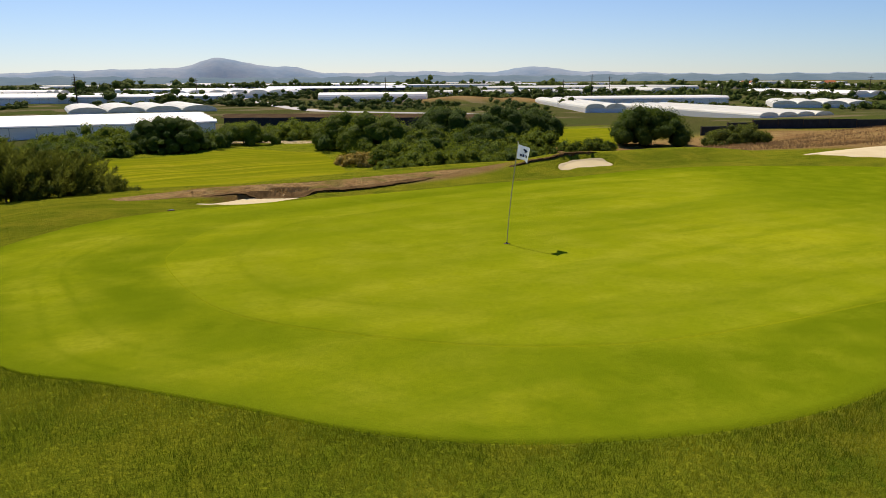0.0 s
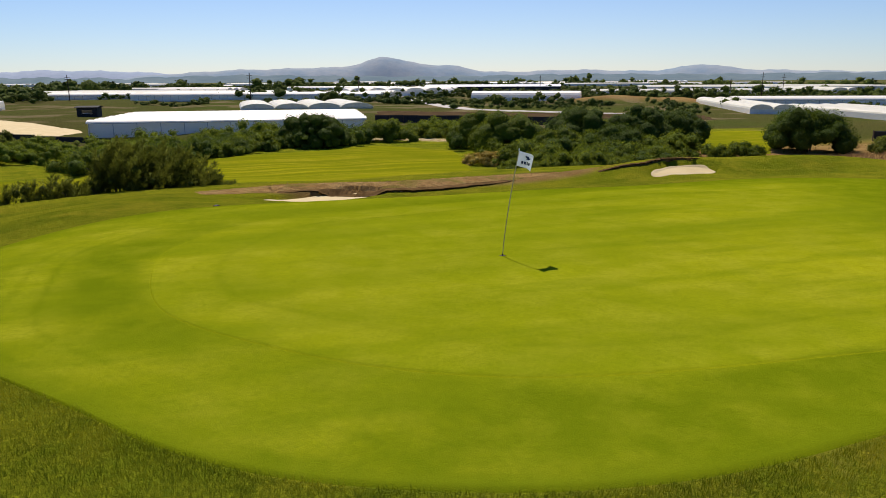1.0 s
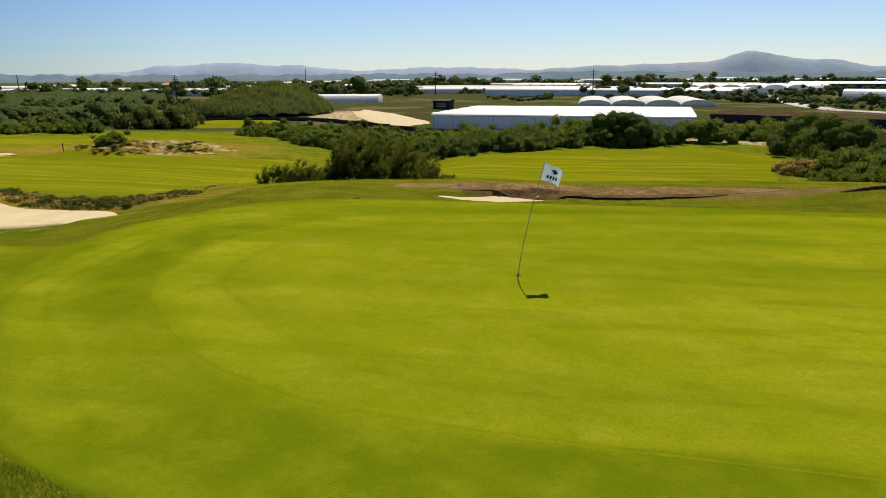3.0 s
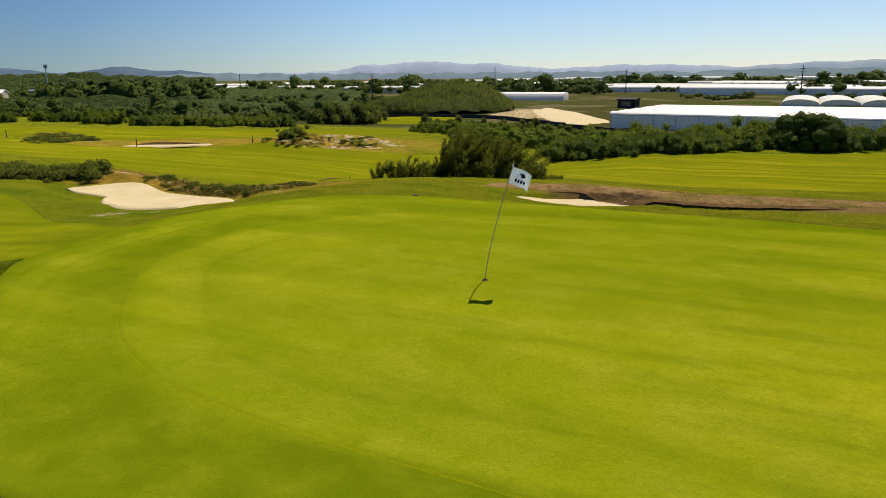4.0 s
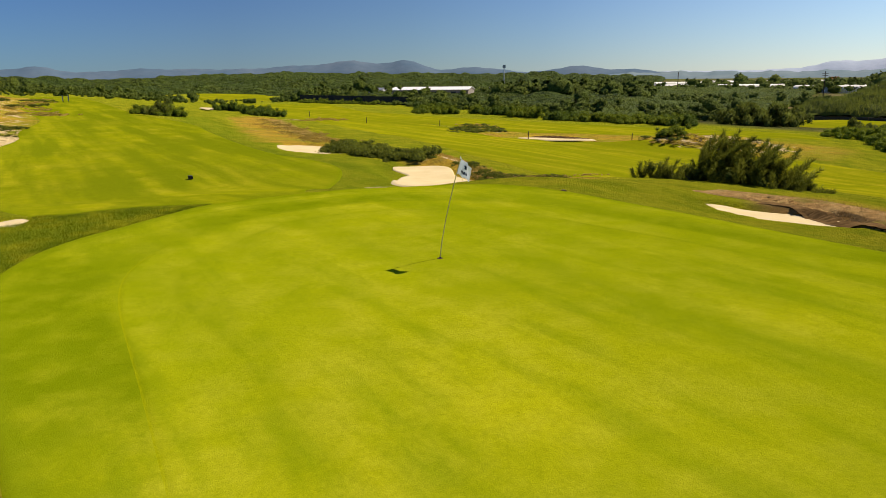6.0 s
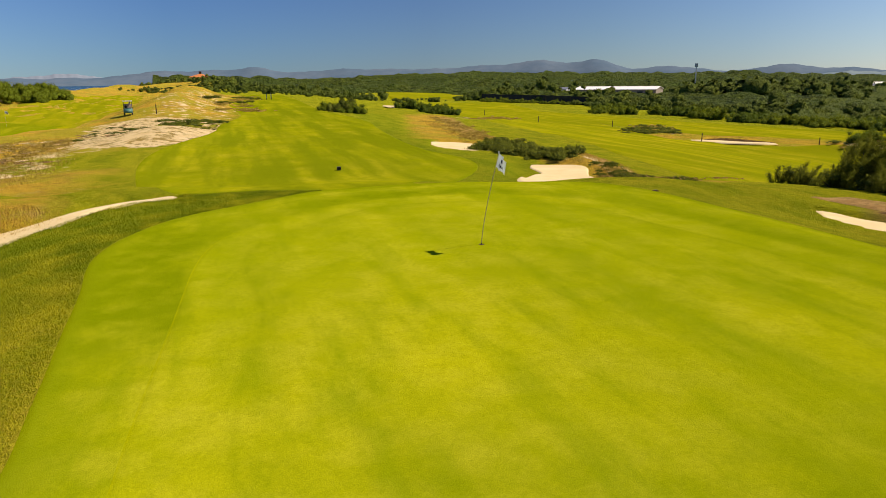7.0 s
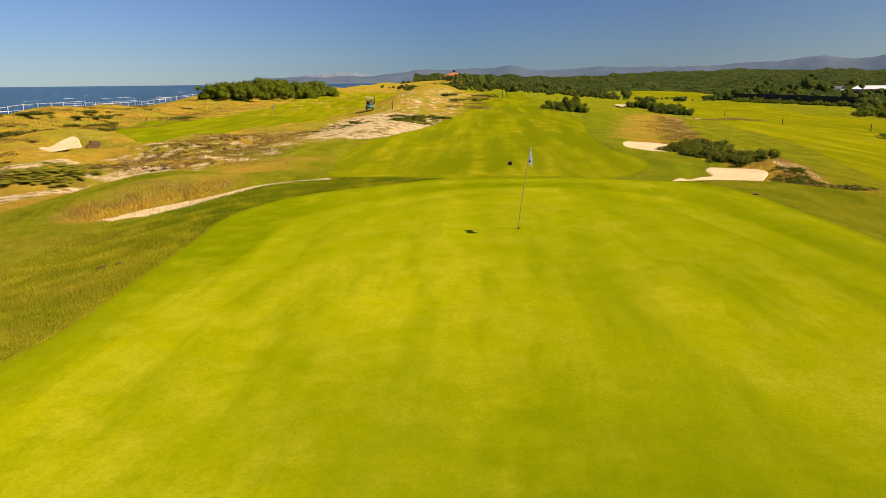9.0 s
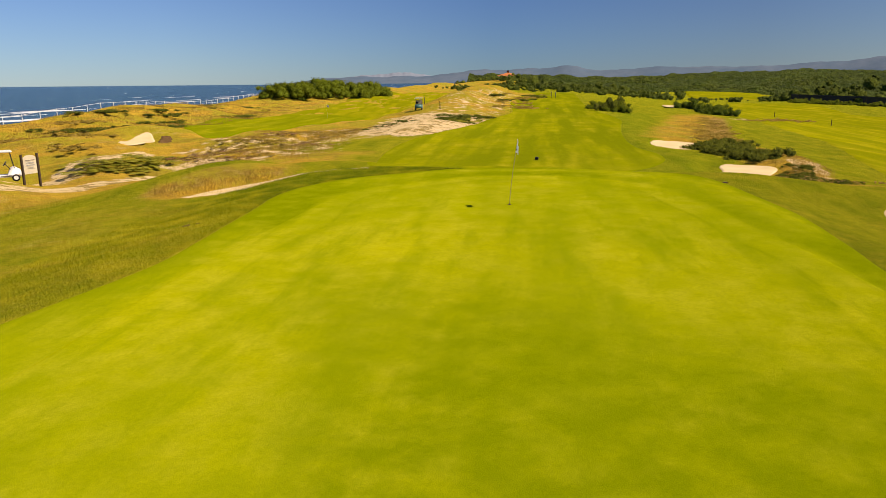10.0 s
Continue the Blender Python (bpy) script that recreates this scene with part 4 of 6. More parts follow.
belt([MAT_DRY, MAT_BROWN, MAT_DRY], [(-14, -19.5), (-20, -24), (-27, -28), (-34, -31), (-39, -34)], 10, 92, 0.6, 1.3, "low brown-green scrub on sandy ground", "dune shrubs", 0.32)
belt([MAT_DRY, MAT_DRY, MAT_LOW], [(-4, -42), (-14, -52), (-30, -64), (-50, -78), (-74, -92)], 18, 60, 0.9, 1.9, "low brown-green scrub on the coastal dunes", "seaside scrubs", 0.4)
belt([MAT_DRY, MAT_LOW], [(-85, -38), (-110, -54), (-140, -68), (-170, -84)], 9, 26, 0.9, 1.8, "low dune scrub on the sandy ridge", "ridge shrubs", 0.6)
belt(ROUNDS + [DARK_A], [(-92, -104), (-110, -112), (-130, -122), (-156, -132)], 14, 16, 1.2, 2.0, "dark green coastal shrub beside the sea", "coast shrubs")
belt(ROUNDS + [REEDY], [(-92, -23), (-96, -26), (-100, -28)], 3, 8, 0.7, 1.2, "green shrub beside the fairway", "fairway shrubs")
belt(ROUNDS + DARKS, [(-150, -30), (-140, -24), (-128, -17), (-120, -13)], 5, 16, 0.8, 1.4, "dark green shrub beside the far fairway", "fairway shrubs")

belt(ROUNDS, [(-272, -33), (-262, -24), (-252, -13), (-240, 2)], 3, 14, 0.6, 1.3, "green shrub before the dark netting fence", "fairway shrubs")

for m in (ROUND_A, ROUND_B, DARK_A, DARK_B, REEDY, MAT_LOW, MAT_DRY, MAT_ICE, MAT_BROWN):
    retire(m)

# woods too far off to count
RIM = ((71, 215), (78, 205), (84, 225), (88, 262), (95, 292), (100, 305), (104, 306), (110, 310), (116, 330), (120, 420), (124, 520))
CLEARINGS = ((-318, -68, 34), (-350, -80, 40), (-392, -94, 42), (-425, -104, 30), (-441, 4, 24), (-436, 34, 26), (-430, 66, 26), (-381, -222, 26))


def woodland(name, seed, places, s0, s1, material, label, n=40, clumps=4, leaf=0.38):
    rs = np.random.RandomState(seed)
    kinds = []
    for k in range(4):
        c, r, q = blobs(rs, clumps, (0.75, 0.75, 0.32), 0.55, 0.9)
        c[:, 2] += 0.4
        a, b, an = foliage(seed + k, n, c, r, q * 0.85, leaf * 0.75, 1.5, 0.0)
        d, e = core(seed + k, c, r, q, 1.0)
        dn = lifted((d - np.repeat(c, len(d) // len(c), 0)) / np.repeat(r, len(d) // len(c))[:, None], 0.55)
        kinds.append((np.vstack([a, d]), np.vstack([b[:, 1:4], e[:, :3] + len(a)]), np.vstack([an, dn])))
    vs, fs, ns, at = [], [], [], 0
    for x, y in places:
        if any(math.hypot(x - a, y - b) < r for a, b, r in CLEARINGS):
            continue
        v, f, nv = kinds[rs.randint(4)]
        s, a = rs.uniform(s0, s1) * (1.5 if rs.rand() < 0.1 else 1.0), rs.uniform(0, 6.28)
        c, sn = math.cos(a), math.sin(a)
        w = np.stack([v[:, 0] * c - v[:, 1] * sn, v[:, 0] * sn + v[:, 1] * c, v[:, 2] * rs.uniform(0.65, 0.95)], 1) * s
        vs.append(w + np.array([x, y, float(height(x, y)) - 0.3]))
        ns.append(np.stack([nv[:, 0] * c - nv[:, 1] * sn, nv[:, 0] * sn + nv[:, 1] * c, nv[:, 2]], 1))
        fs.append(f + at)
        at += len(v)
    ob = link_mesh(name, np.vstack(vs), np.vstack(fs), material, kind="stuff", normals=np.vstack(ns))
    return tagged(ob, label, "woodland")


def scattered(seed, line, width, count):
    rs = np.random.RandomState(seed)
    p = spline(line, 400)
    i = rs.randint(1, 399, count)
    d = p[i + 1 - (i == 399)] - p[i - 1]
    d /= np.linalg.norm(d, axis=1, keepdims=True) + 1e-9
    off = rs.uniform(-0.5, 0.5, (count, 1)) * width
    return p[i] + np.stack([-d[:, 1], d[:, 0]], 1) * off


REED_MOUND = (-187, 152, 31, 17, 100, 8.4)
woodland("woodland", 12, scattered(2, [(-300, 42), (-240, 68), (-190, 88), (-160, 100)], 30, 150), 1.8, 3.4, M_WOOD_CANOPY, "green scrub and reeds below the fairways")


def crowns(x, y, cell, seed):
    """Rounded tree tops over the plan: each place's share of its nearest tree's height."""
    gx, gy = np.floor(x / cell), np.floor(y / cell)
    best = np.zeros(x.shape)
    for i in (-1, 0, 1):
        for j in (-1, 0, 1):
            cx, cy = gx + i, gy + j
            h1, h2, h3 = ((np.sin(cx * a + cy * b + seed) * 43758.5453) % 1.0 for a, b in ((12.99, 78.23), (39.35, 11.14), (73.16, 52.24)))
            r2 = ((x - (cx + 0.5 + 0.7 * (h1 - 0.5)) * cell) ** 2 + (y - (cy + 0.5 + 0.7 * (h2 - 0.5)) * cell) ** 2) / (0.72 * cell) ** 2
            best = np.maximum(best, np.sqrt(np.clip(1 - r2, 0, 1)) * (0.55 + 0.45 * h3))
    return best


def wood_canopy(seed, rim, far, low, high, rise, material, label, naz=520, nd=250):
    """Unbroken tree tops seen from outside, from the rim ((azimuth, metres) pairs) to the far side. rise: metres the
    far tops are lifted off the ground to fit the skyline in view, by azimuth.
    """
    az = np.linspace(rim[0][0], rim[-1][0], naz)
    start = np.interp(az, [a for a, _ in rim], [d for _, d in rim]) + 6 * np.sin(az * 3.1) + 3 * np.sin(az * 11.0)
    d = start[:, None] * (far / start[:, None]) ** np.linspace(0, 1, nd)[None, :]
    a = np.radians(az)[:, None]
    x, y = -np.sin(a) * d, np.cos(a) * d
    back = smooth(500, 1000, d)
    top = np.maximum(crowns(x, y, 7.0, seed) * 0.8, crowns(x, y, 15.0, seed + 1)) * (1 - back) + crowns(x, y, 26.0, seed + 3) * back
    top *= 0.7 + 0.45 * smooth(-0.4, 0.6, np.sin(x * 0.045 + 1.9 * np.sin(y * 0.05)) * np.sin(y * 0.06 + 1.3 * np.sin(x * 0.035)))
    tall = low + (high - low) * smooth(250, 700, d) * (0.6 + 0.25 * np.sin(x * 0.021 + 1.2 * np.sin(y * 0.017)) + 0.25 * np.sin(y * 0.043 + 1.7 * np.sin(x * 0.013)))
    canopy_floor = height(x, y) + np.interp(az, [p for p, _ in rise], [q for _, q in rise])[:, None] * smooth(420, 1400, d) * (0.75 + 0.25 * np.sin(x * 0.006 + 2.0 * np.sin(y * 0.004)))
    z = canopy_floor + tall * (0.12 + 0.88 * top) * np.minimum(1, 0.08 + np.arange(nd) / 12)[None, :]
    for cx, cy, r in CLEARINGS:
        z = canopy_floor - 1.5 + (z - canopy_floor + 1.5) * smooth(r, 1.5 * r + 12, np.hypot(x - cx, y - cy))
    z[:, 0], z[0], z[-1] = canopy_floor[:, 0] - 0.5, canopy_floor[0] - 0.5, canopy_floor[-1] - 0.5
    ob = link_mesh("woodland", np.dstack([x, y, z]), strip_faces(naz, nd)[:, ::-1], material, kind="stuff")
    return tagged(ob, label, "woodland")


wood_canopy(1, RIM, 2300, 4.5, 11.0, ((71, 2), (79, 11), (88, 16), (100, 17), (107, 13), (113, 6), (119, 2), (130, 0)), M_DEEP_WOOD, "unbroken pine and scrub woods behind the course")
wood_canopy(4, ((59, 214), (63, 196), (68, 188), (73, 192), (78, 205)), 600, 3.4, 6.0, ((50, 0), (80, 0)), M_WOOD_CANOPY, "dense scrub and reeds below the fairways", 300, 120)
woodland("woodland", 16, scattered(6, [(-348, 116), (-335, 96), (-330, 76), (-332, 54)], 22, 44), 8.0, 12.0, M_WOOD_CANOPY, "clump of tall dark pines")
woodland("woodland", 26, scattered(26, [(-(d - 3) * math.sin(radians(a)), (d - 3) * math.cos(radians(a))) for a, d in RIM], 16, 330), 1.8, 3.8, M_WOOD_CANOPY, "bushes along the edge of the woods")
woodland("woodland", 27, scattered(27, [(-400, -60), (-375, 20), (-385, 110)], 110, 120), 3.0, 5.0, M_WOOD_CANOPY, "taller trees standing out of the woods")
woodland("woodland", 28, scattered(28, [(-300, 100), (-270, 130), (-250, 160), (-235, 190)], 60, 90), 2.2, 4.4, M_WOOD_CANOPY, "taller scrub standing out of the reeds")
woodland("woodland", 13, scattered(3, [(-300, -10), (-250, 12), (-215, 30), (-190, 44)], 20, 90), 1.5, 2.6, M_WOOD_CANOPY, "green scrub along the far course")
woodland("woodland", 17, scattered(7, [(-320, -190), (-260, -120), (-300, -70), (-360, -90)], 70, 380), 1.5, 2.8, M_WOOD_CANOPY, "woods at the end of the fairway")
woodland("woodland", 18, scattered(8, [(-600, 1000), (-200, 900), (200, 900), (500, 800), (800, 700)], 700, 500), 2.2, 4.4, M_WOOD_CANOPY, "scattered trees among the greenhouses")

woodland("woodland", 19, scattered(9, [(-230, 330), (-150, 345), (-60, 350), (10, 345)], 14, 90), 2.0, 4.0, M_WOOD_CANOPY, "line of dark trees between the greenhouses")
woodland("woodland", 20, scattered(10, [(-60, 480), (60, 470), (160, 450), (260, 420)], 22, 110), 2.4, 4.6, M_WOOD_CANOPY, "line of dark trees across the plain")
woodland("woodland", 21, scattered(12, [(40, 330), (130, 345), (220, 320), (300, 300)], 16, 70), 1.6, 3.2, M_WOOD_CANOPY, "trees and hedges beside the farm tracks")

for seed, line, width, count, s0, s1, words in (
        (31, [(-215, 400), (-190, 405), (-152, 412), (-126, 370)], 26, 44, 3.5, 6.5, "clump of dark trees beside the tunnel greenhouses"),
        (32, [(-129, 454), (-80, 470), (-40, 450), (-6, 434)], 34, 60, 2.5, 5.0, "dark trees and hedges round the farm track"),
        (33, [(7, 436), (62, 446), (80, 470), (184, 465)], 40, 70, 2.5, 5.5, "dark trees behind the earth mounds"),
        (34, [(24, 250), (34, 300), (40, 350)], 16, 34, 1.6, 3.2, "hedge beside the pale greenhouses"),
        (35, [(-60, 300), (-20, 312), (20, 300)], 14, 34, 1.4, 2.8, "low dark hedge across the fields"),
        (36, [(150, 290), (200, 300), (250, 280)], 18, 36, 2.0, 4.0, "dark hedge beside the wide greenhouse"),
        (37, [(-330, 560), (-200, 540), (-40, 560), (120, 570), (260, 540)], 50, 120, 2.5, 5.5, "dark trees scattered over the plain")):
    woodland("woodland", seed, scattered(seed, line, width, count), s0, s1, M_WOOD_CANOPY, words)
for k, (az0, az1, d, count, s0, s1) in enumerate(((-34, -4, 900, 150, 5, 9), (-6, 20, 1150, 150, 5, 10), (18, 40, 820, 170, 5, 10), (36, 66, 700, 220, 5, 10), (-34, 12, 640, 110, 3, 6), (40, 78, 520, 160, 4, 8))):
    line = [((d + 40 * math.sin(3 * f + k)) * -math.sin(radians(az0 + (az1 - az0) * f)), (d + 40 * math.sin(3 * f + k)) * math.cos(radians(az0 + (az1 - az0) * f))) for f in (0, 0.2, 0.4, 0.6, 0.8, 1)]
    woodland("woodland", 80 + k, scattered(80 + k, line, 90, count), s0, s1, M_WOOD_CANOPY, "tall dark trees standing along the plain", 40)
for k, (x0, x1, y0, count) in enumerate(((-420, 40, 395, 110), (-60, 420, 520, 120), (-520, 120, 620, 130), (60, 700, 690, 120), (-800, 300, 820, 150))):
    line = [(x0 + (x1 - x0) * f, y0 + 22 * math.sin(5 * f + k)) for f in (0, 0.25, 0.5, 0.75, 1)]
    woodland("woodland", 60 + k, scattered(60 + k, line, 18, count), 1.5, 3.6, M_WOOD_CANOPY, "hedges and trees between far greenhouses", 40)


def reed_mound(spec, label):
    """A long hummock grown over with reeds: a lumpy body and a coat of upright blades."""
    cx, cy, rx, ry, turn, h = spec
    n, m = 150, 46
    th, r = np.linspace(0, 2 * np.pi, n, endpoint=False)[:, None], np.linspace(0, 1.0, m)[None, :]
    edge = 1 + 0.10 * np.sin(3 * th + 1) + 0.07 * np.sin(5 * th)
    a, b = rx * r * edge * np.cos(th), ry * r * edge * np.sin(th)
    c, sn = math.cos(radians(turn)), math.sin(radians(turn))
    x, y = cx + a * c - b * sn, cy + a * sn + b * c
    up = h * np.clip(1 - r**2.4, 0, 1) ** 0.7 * (0.8 + 0.2 * np.sin(a * 0.13 + 0.8)) + 2.4 * crowns(x, y, 5.0, 9)
    mound = new("reed_mound")
    link_mesh("body", np.dstack([x, y, height(x, y) + up - 0.4]), strip_faces(n + 1, m) % (n * m), CANOPY[M_REED], mound)
    rs = np.random.RandomState(17)
    k = 15000
    i, j = rs.randint(0, n, k), (m * rs.uniform(0.0, 1.0, k) ** 0.6).astype(int).clip(0, m - 2)
    base = np.column_stack([x[i, j], y[i, j], height(x[i, j], y[i, j]) + up[i, j] - 0.5]) + np.column_stack([rs.normal(0, 0.5, (k, 2)), np.zeros(k)])
    w = rs.uniform(0, 6.28, k)
    side = 0.09 * np.stack([np.cos(w), np.sin(w), 0 * w], 1)
    tip = base + np.column_stack([rs.normal(0.25, 0.3, k), rs.normal(0, 0.3, k), rs.uniform(0.6, 1.5, k)])
    link_mesh("reeds", np.stack([base - side, base + side, tip], 1).reshape(-1, 3), np.arange(3 * k).reshape(-1, 3), M_REED, mound, "upright pale green reed blades", even=False, kind="stuff")
    return tagged(mound, label, "reed bed")


reed_mound(REED_MOUND, "long hummock covered with tall pale green reeds")

# ---------------------------------------------------------------- hills
def hill(name, az0, az1, dist, peaks, base, material, label, depth=700):
    """A far ridge along an arc; peaks are (azimuth, height, width), azimuth in degrees to the left of +y."""
    n, m = 180, 8
    az = np.linspace(az0, az1, n)
    h = base + sum(p * np.exp(-np.abs((az - a) / w) ** 1.7) for a, p, w in peaks)
    h = h + 2.5 * np.sin(az * 1.9) + 1.6 * np.sin(az * 5.3 + 1) + 0.9 * np.sin(az * 13.0)
    h = (h + 12) * smooth(az0, az0 + 7, az) * (1 - smooth(az1 - 7, az1, az)) - 12
    s = np.linspace(0, 1, m)
    d = dist + depth * (s - 0.5)[None, :] + 0 * h[:, None]
    prof = np.sin(np.pi * s) ** 0.8
    z = -30 + (h[:, None] + 30) * prof[None, :]
    x, y = -np.sin(np.radians(az))[:, None] * d, np.cos(np.radians(az))[:, None] * d
    ob = link_mesh(name, np.dstack([x, y, z]), strip_faces(n, m), material, kind="structure")
    return tagged(ob, label, "hill")


hill("backdrop_hill", -50, 40, 4200, [(-7.3, 41, 2.4), (-12, 15, 5), (2, 27, 6), (11.4, 25, 1.8), (16.6, 50, 2.0), (15, 53, 4.5), (22, 31, 5), (28, 27, 5)], 22, M_HILL, "wooded hill beyond the plain, blue haze in its colour")
hill("backdrop_ridge", -48, 40, 3300, [(27, 8, 6), (2, 5, 7), (-16, 5, 5)], 15, M_FOREST_RIDGE, "low wooded ridge across the plain, blue-green haze in its colour")
hill("backdrop_ridge", 30, 82, 3000, [(44, 4, 6), (58, 5, 7), (70, 7, 5)], 12, M_FOREST_RIDGE, "low wooded ridge across the plain, blue-green haze in its colour")
hill("backdrop_hill", 26, 80, 4500, [(36, 20, 5), (41, 21, 4), (50, 36, 3), (55.5, 59, 3.6), (60, 29, 2)], 30, M_HILL_FAR, "distant mountain ridge, pale haze in its colour")
hill("backdrop_hill", 66, 141, 4200, [(75, 13, 3), (78, 32, 1.6), (85.5, 34, 2.5), (91, 72, 2), (95, 59, 2.2), (99, 44, 4), (106, 28, 5), (111, 27, 3.5), (117, 36, 2), (121, 34, 4), (124.5, 18, 1.5)], 30, M_HILL_WEST, "mountain ridge beyond the woods, blue haze in its colour")
hill("backdrop_hill", 122, 140, 4600, [(130, 38, 4)], 18, M_HEADLAND, "headland across the sea, pale haze in its colour")

# ---------------------------------------------------------------- the flagstick and the hole
HOLE = Vector((1.445, 14.82, float(height(1.445, 14.82)) + 0.034))


def flagstick(x, y, z, lean, way, cloth, label):
    """A flagstick that leans in the wind, with a rippling flag."""
    top = Vector((lean[0], lean[1], 2.08))
    stick = new("flagstick")
    stick.location = (x, y, z)
    bm = bmesh.new()
    steps = 10
    line = [Vector((top.x * (i / steps) ** 1.35, top.y * (i / steps) ** 1.35, top.z * i / steps - 0.02)) for i in range(steps + 1)]
    rings = [[bm.verts.new(q + Vector((0.009 * math.cos(k * math.pi / 4), 0.009 * math.sin(k * math.pi / 4), 0))) for k in range(8)] for q in line]
    for a, b in zip(rings, rings[1:]):
        for k in range(8):
            bm.faces.new((a[k], a[(k + 1) % 8], b[(k + 1) % 8], b[k]))
    bm.faces.new(rings[0][::-1])
    bm.faces.new(rings[-1])
    part("pole", bm, M_POLE, stick, "thin weathered pole")
    bm = tube(bmesh.new(), top - Vector((0, 0, 0.02)), top + Vector((0, 0, 0.03)), 0.014, 0.008, 10)
    part("pole_tip", bm, M_WHITE, stick)
    bm = tube(bmesh.new(), (0, 0, -0.01), (0, 0, 0.04), 0.018, 0.012, 12)
    part("ferrule", bm, M_BLACK, stick)
    w, h, n, m = 0.38, 0.30, 18, 12
    way = Vector((*way, 0)).normalized()
    side = Vector((-way.y, way.x, 0))

    def on_cloth(s, t, off=0.0):
        fade = 1 - 0.11 * s
        p = line[-1] - (line[-1] - line[-3]).normalized() * (t * h)
        ripple = 0.045 * math.sin(6.0 * s + 1.6 * t) * s + 0.02 * math.sin(13 * s - 2 * t) * s
        return p + way * (w * s * fade) + side * (ripple + off) + Vector((0, 0, -0.17 * s * s - 0.02 * math.sin(5 * s)))

    def patch(name, s0, s1, t0, t1, mat, parent, label="", off=0.0, skew=0.0):
        bm = bmesh.new()
        grid = [[bm.verts.new(on_cloth(s0 + (s1 - s0) * i / n + skew * j / m, t0 + (t1 - t0) * j / m, off)) for j in range(m + 1)] for i in range(n + 1)]
        for i in range(n):
            for j in range(m):
                bm.faces.new((grid[i][j], grid[i + 1][j], grid[i + 1][j + 1], grid[i][j + 1]))
        bmesh.ops.solidify(bm, geom=bm.faces[:], thickness=0.002)
        return part(name, bm, mat, parent, label, True)

    flag = patch("flag", 0, 1, 0, 1, cloth, stick, "rippling pale blue and white flag")
    for off in (0.003, -0.006):
        patch("emblem", 0.42, 0.66, 0.22, 0.34, M_NAVY, flag, "dark blue emblem", off, 0.06)
        patch("emblem", 0.60, 0.78, 0.30, 0.44, M_NAVY, flag, "dark blue emblem", off, -0.10)
        for k in range(4):
            patch("letter_bar", 0.26 + 0.15 * k, 0.36 + 0.15 * k, 0.60, 0.78, M_NAVY, flag, "dark blue bar of unreadable lettering", off)
    return tagged(stick, label, "flagstick")


M_POLE = plain("pole_paint", (0.48, 0.44, 0.22), 0.4, 0.2, 20)
M_NAVY = plain("navy_print", (0.02, 0.045, 0.11), 0.7, 0.1, 20)
M_FLAG = leaf_material("flag_cloth", (0.74, 0.80, 0.87), (0.76, 0.82, 0.88), (0.78, 0.84, 0.89), 0.3)
flagstick(HOLE.x, HOLE.y, HOLE.z, (0.25, 0.42), (0.8, 0.6), M_FLAG, "thin flagstick leaning in the wind over the hole, pale blue flag")

cup = new("hole_cup")
cup.location = HOLE
bm = bmesh.new()
ring = [[bm.verts.new((r * math.cos(a), r * math.sin(a), z)) for a in np.linspace(0, 2 * math.pi, 28, endpoint=False)] for r, z in ((0.066, 0.001), (0.062, 0.006), (0.055, 0.007), (0.054, 0.001))]
for a, b in zip(ring, ring[1:]):
    for i in range(28):
        bm.faces.new((a[i], a[(i + 1) % 28], b[(i + 1) % 28], b[i]))
part("rim", bm, M_EARTH, cup, "worn cut edge of the hole", True)
# no hole is cut; a flat black disc paints the cup's shaded depth
bm = bmesh.new()
bmesh.ops.create_circle(bm, cap_ends=True, segments=28, radius=0.0545, matrix=Matrix.Translation((0, 0, 0.003)))
part("liner", bm, M_BLACK, cup, "flat black disc standing for the cup's dark inside")
tagged(cup, "golf hole drawn as a low rim and black disc on the green", "golf hole")

flagstick(-58.8, -55.3, float(height(-58.8, -55.3)) + 0.06, (0.1, 0.1), (-0.6, 0.8), M_WHITE, "distant flagstick with a small white flag on the neighbouring green")


# ---------------------------------------------------------------- small things on the course
def standing(name, x, y, turn=0.0, dz=0.0):
    ob = new(name)
    ob.location, ob.rotation_euler = (x, y, float(height(x, y)) + dz), (0, 0, radians(turn))
    return ob


box_thing = standing("yardage_marker", -22.8, 2.1, 25, 0.03)
part("body", box(bmesh.new(), -0.16, 0.16, -0.11, 0.11, 0.0, 0.15, 0.02), M_BLACK, box_thing)
part("lid", box(bmesh.new(), -0.17, 0.17, -0.12, 0.12, 0.152, 0.18, 0.01), M_BLACK, box_thing)
tagged(box_thing, "small black marker box standing on the fairway", "marker box")

master = new("marker_post")
part("post", tube(bmesh.new(), (0, 0, -0.2), (0, 0, 1.15), 0.07, 0.06, 8), M_TIMBER, master)
part("cap", tube(bmesh.new(), (0, 0, 1.152), (0, 0, 1.24), 0.075, 0.03, 8), M_BLACK, master)
for x, y in ((-93.6, 30.6), (-87.2, 44.6), (-131, 3.4), (-125, 18), (-151, -11), (-84, -56), (-69.5, -41.5)):
    ob = copy_thing(master, Matrix.Translation((x, y, float(height(x, y)))))
    tagged(ob, "dark timber distance post at the fairway's edge", "post", "fairway posts")
retire(master)


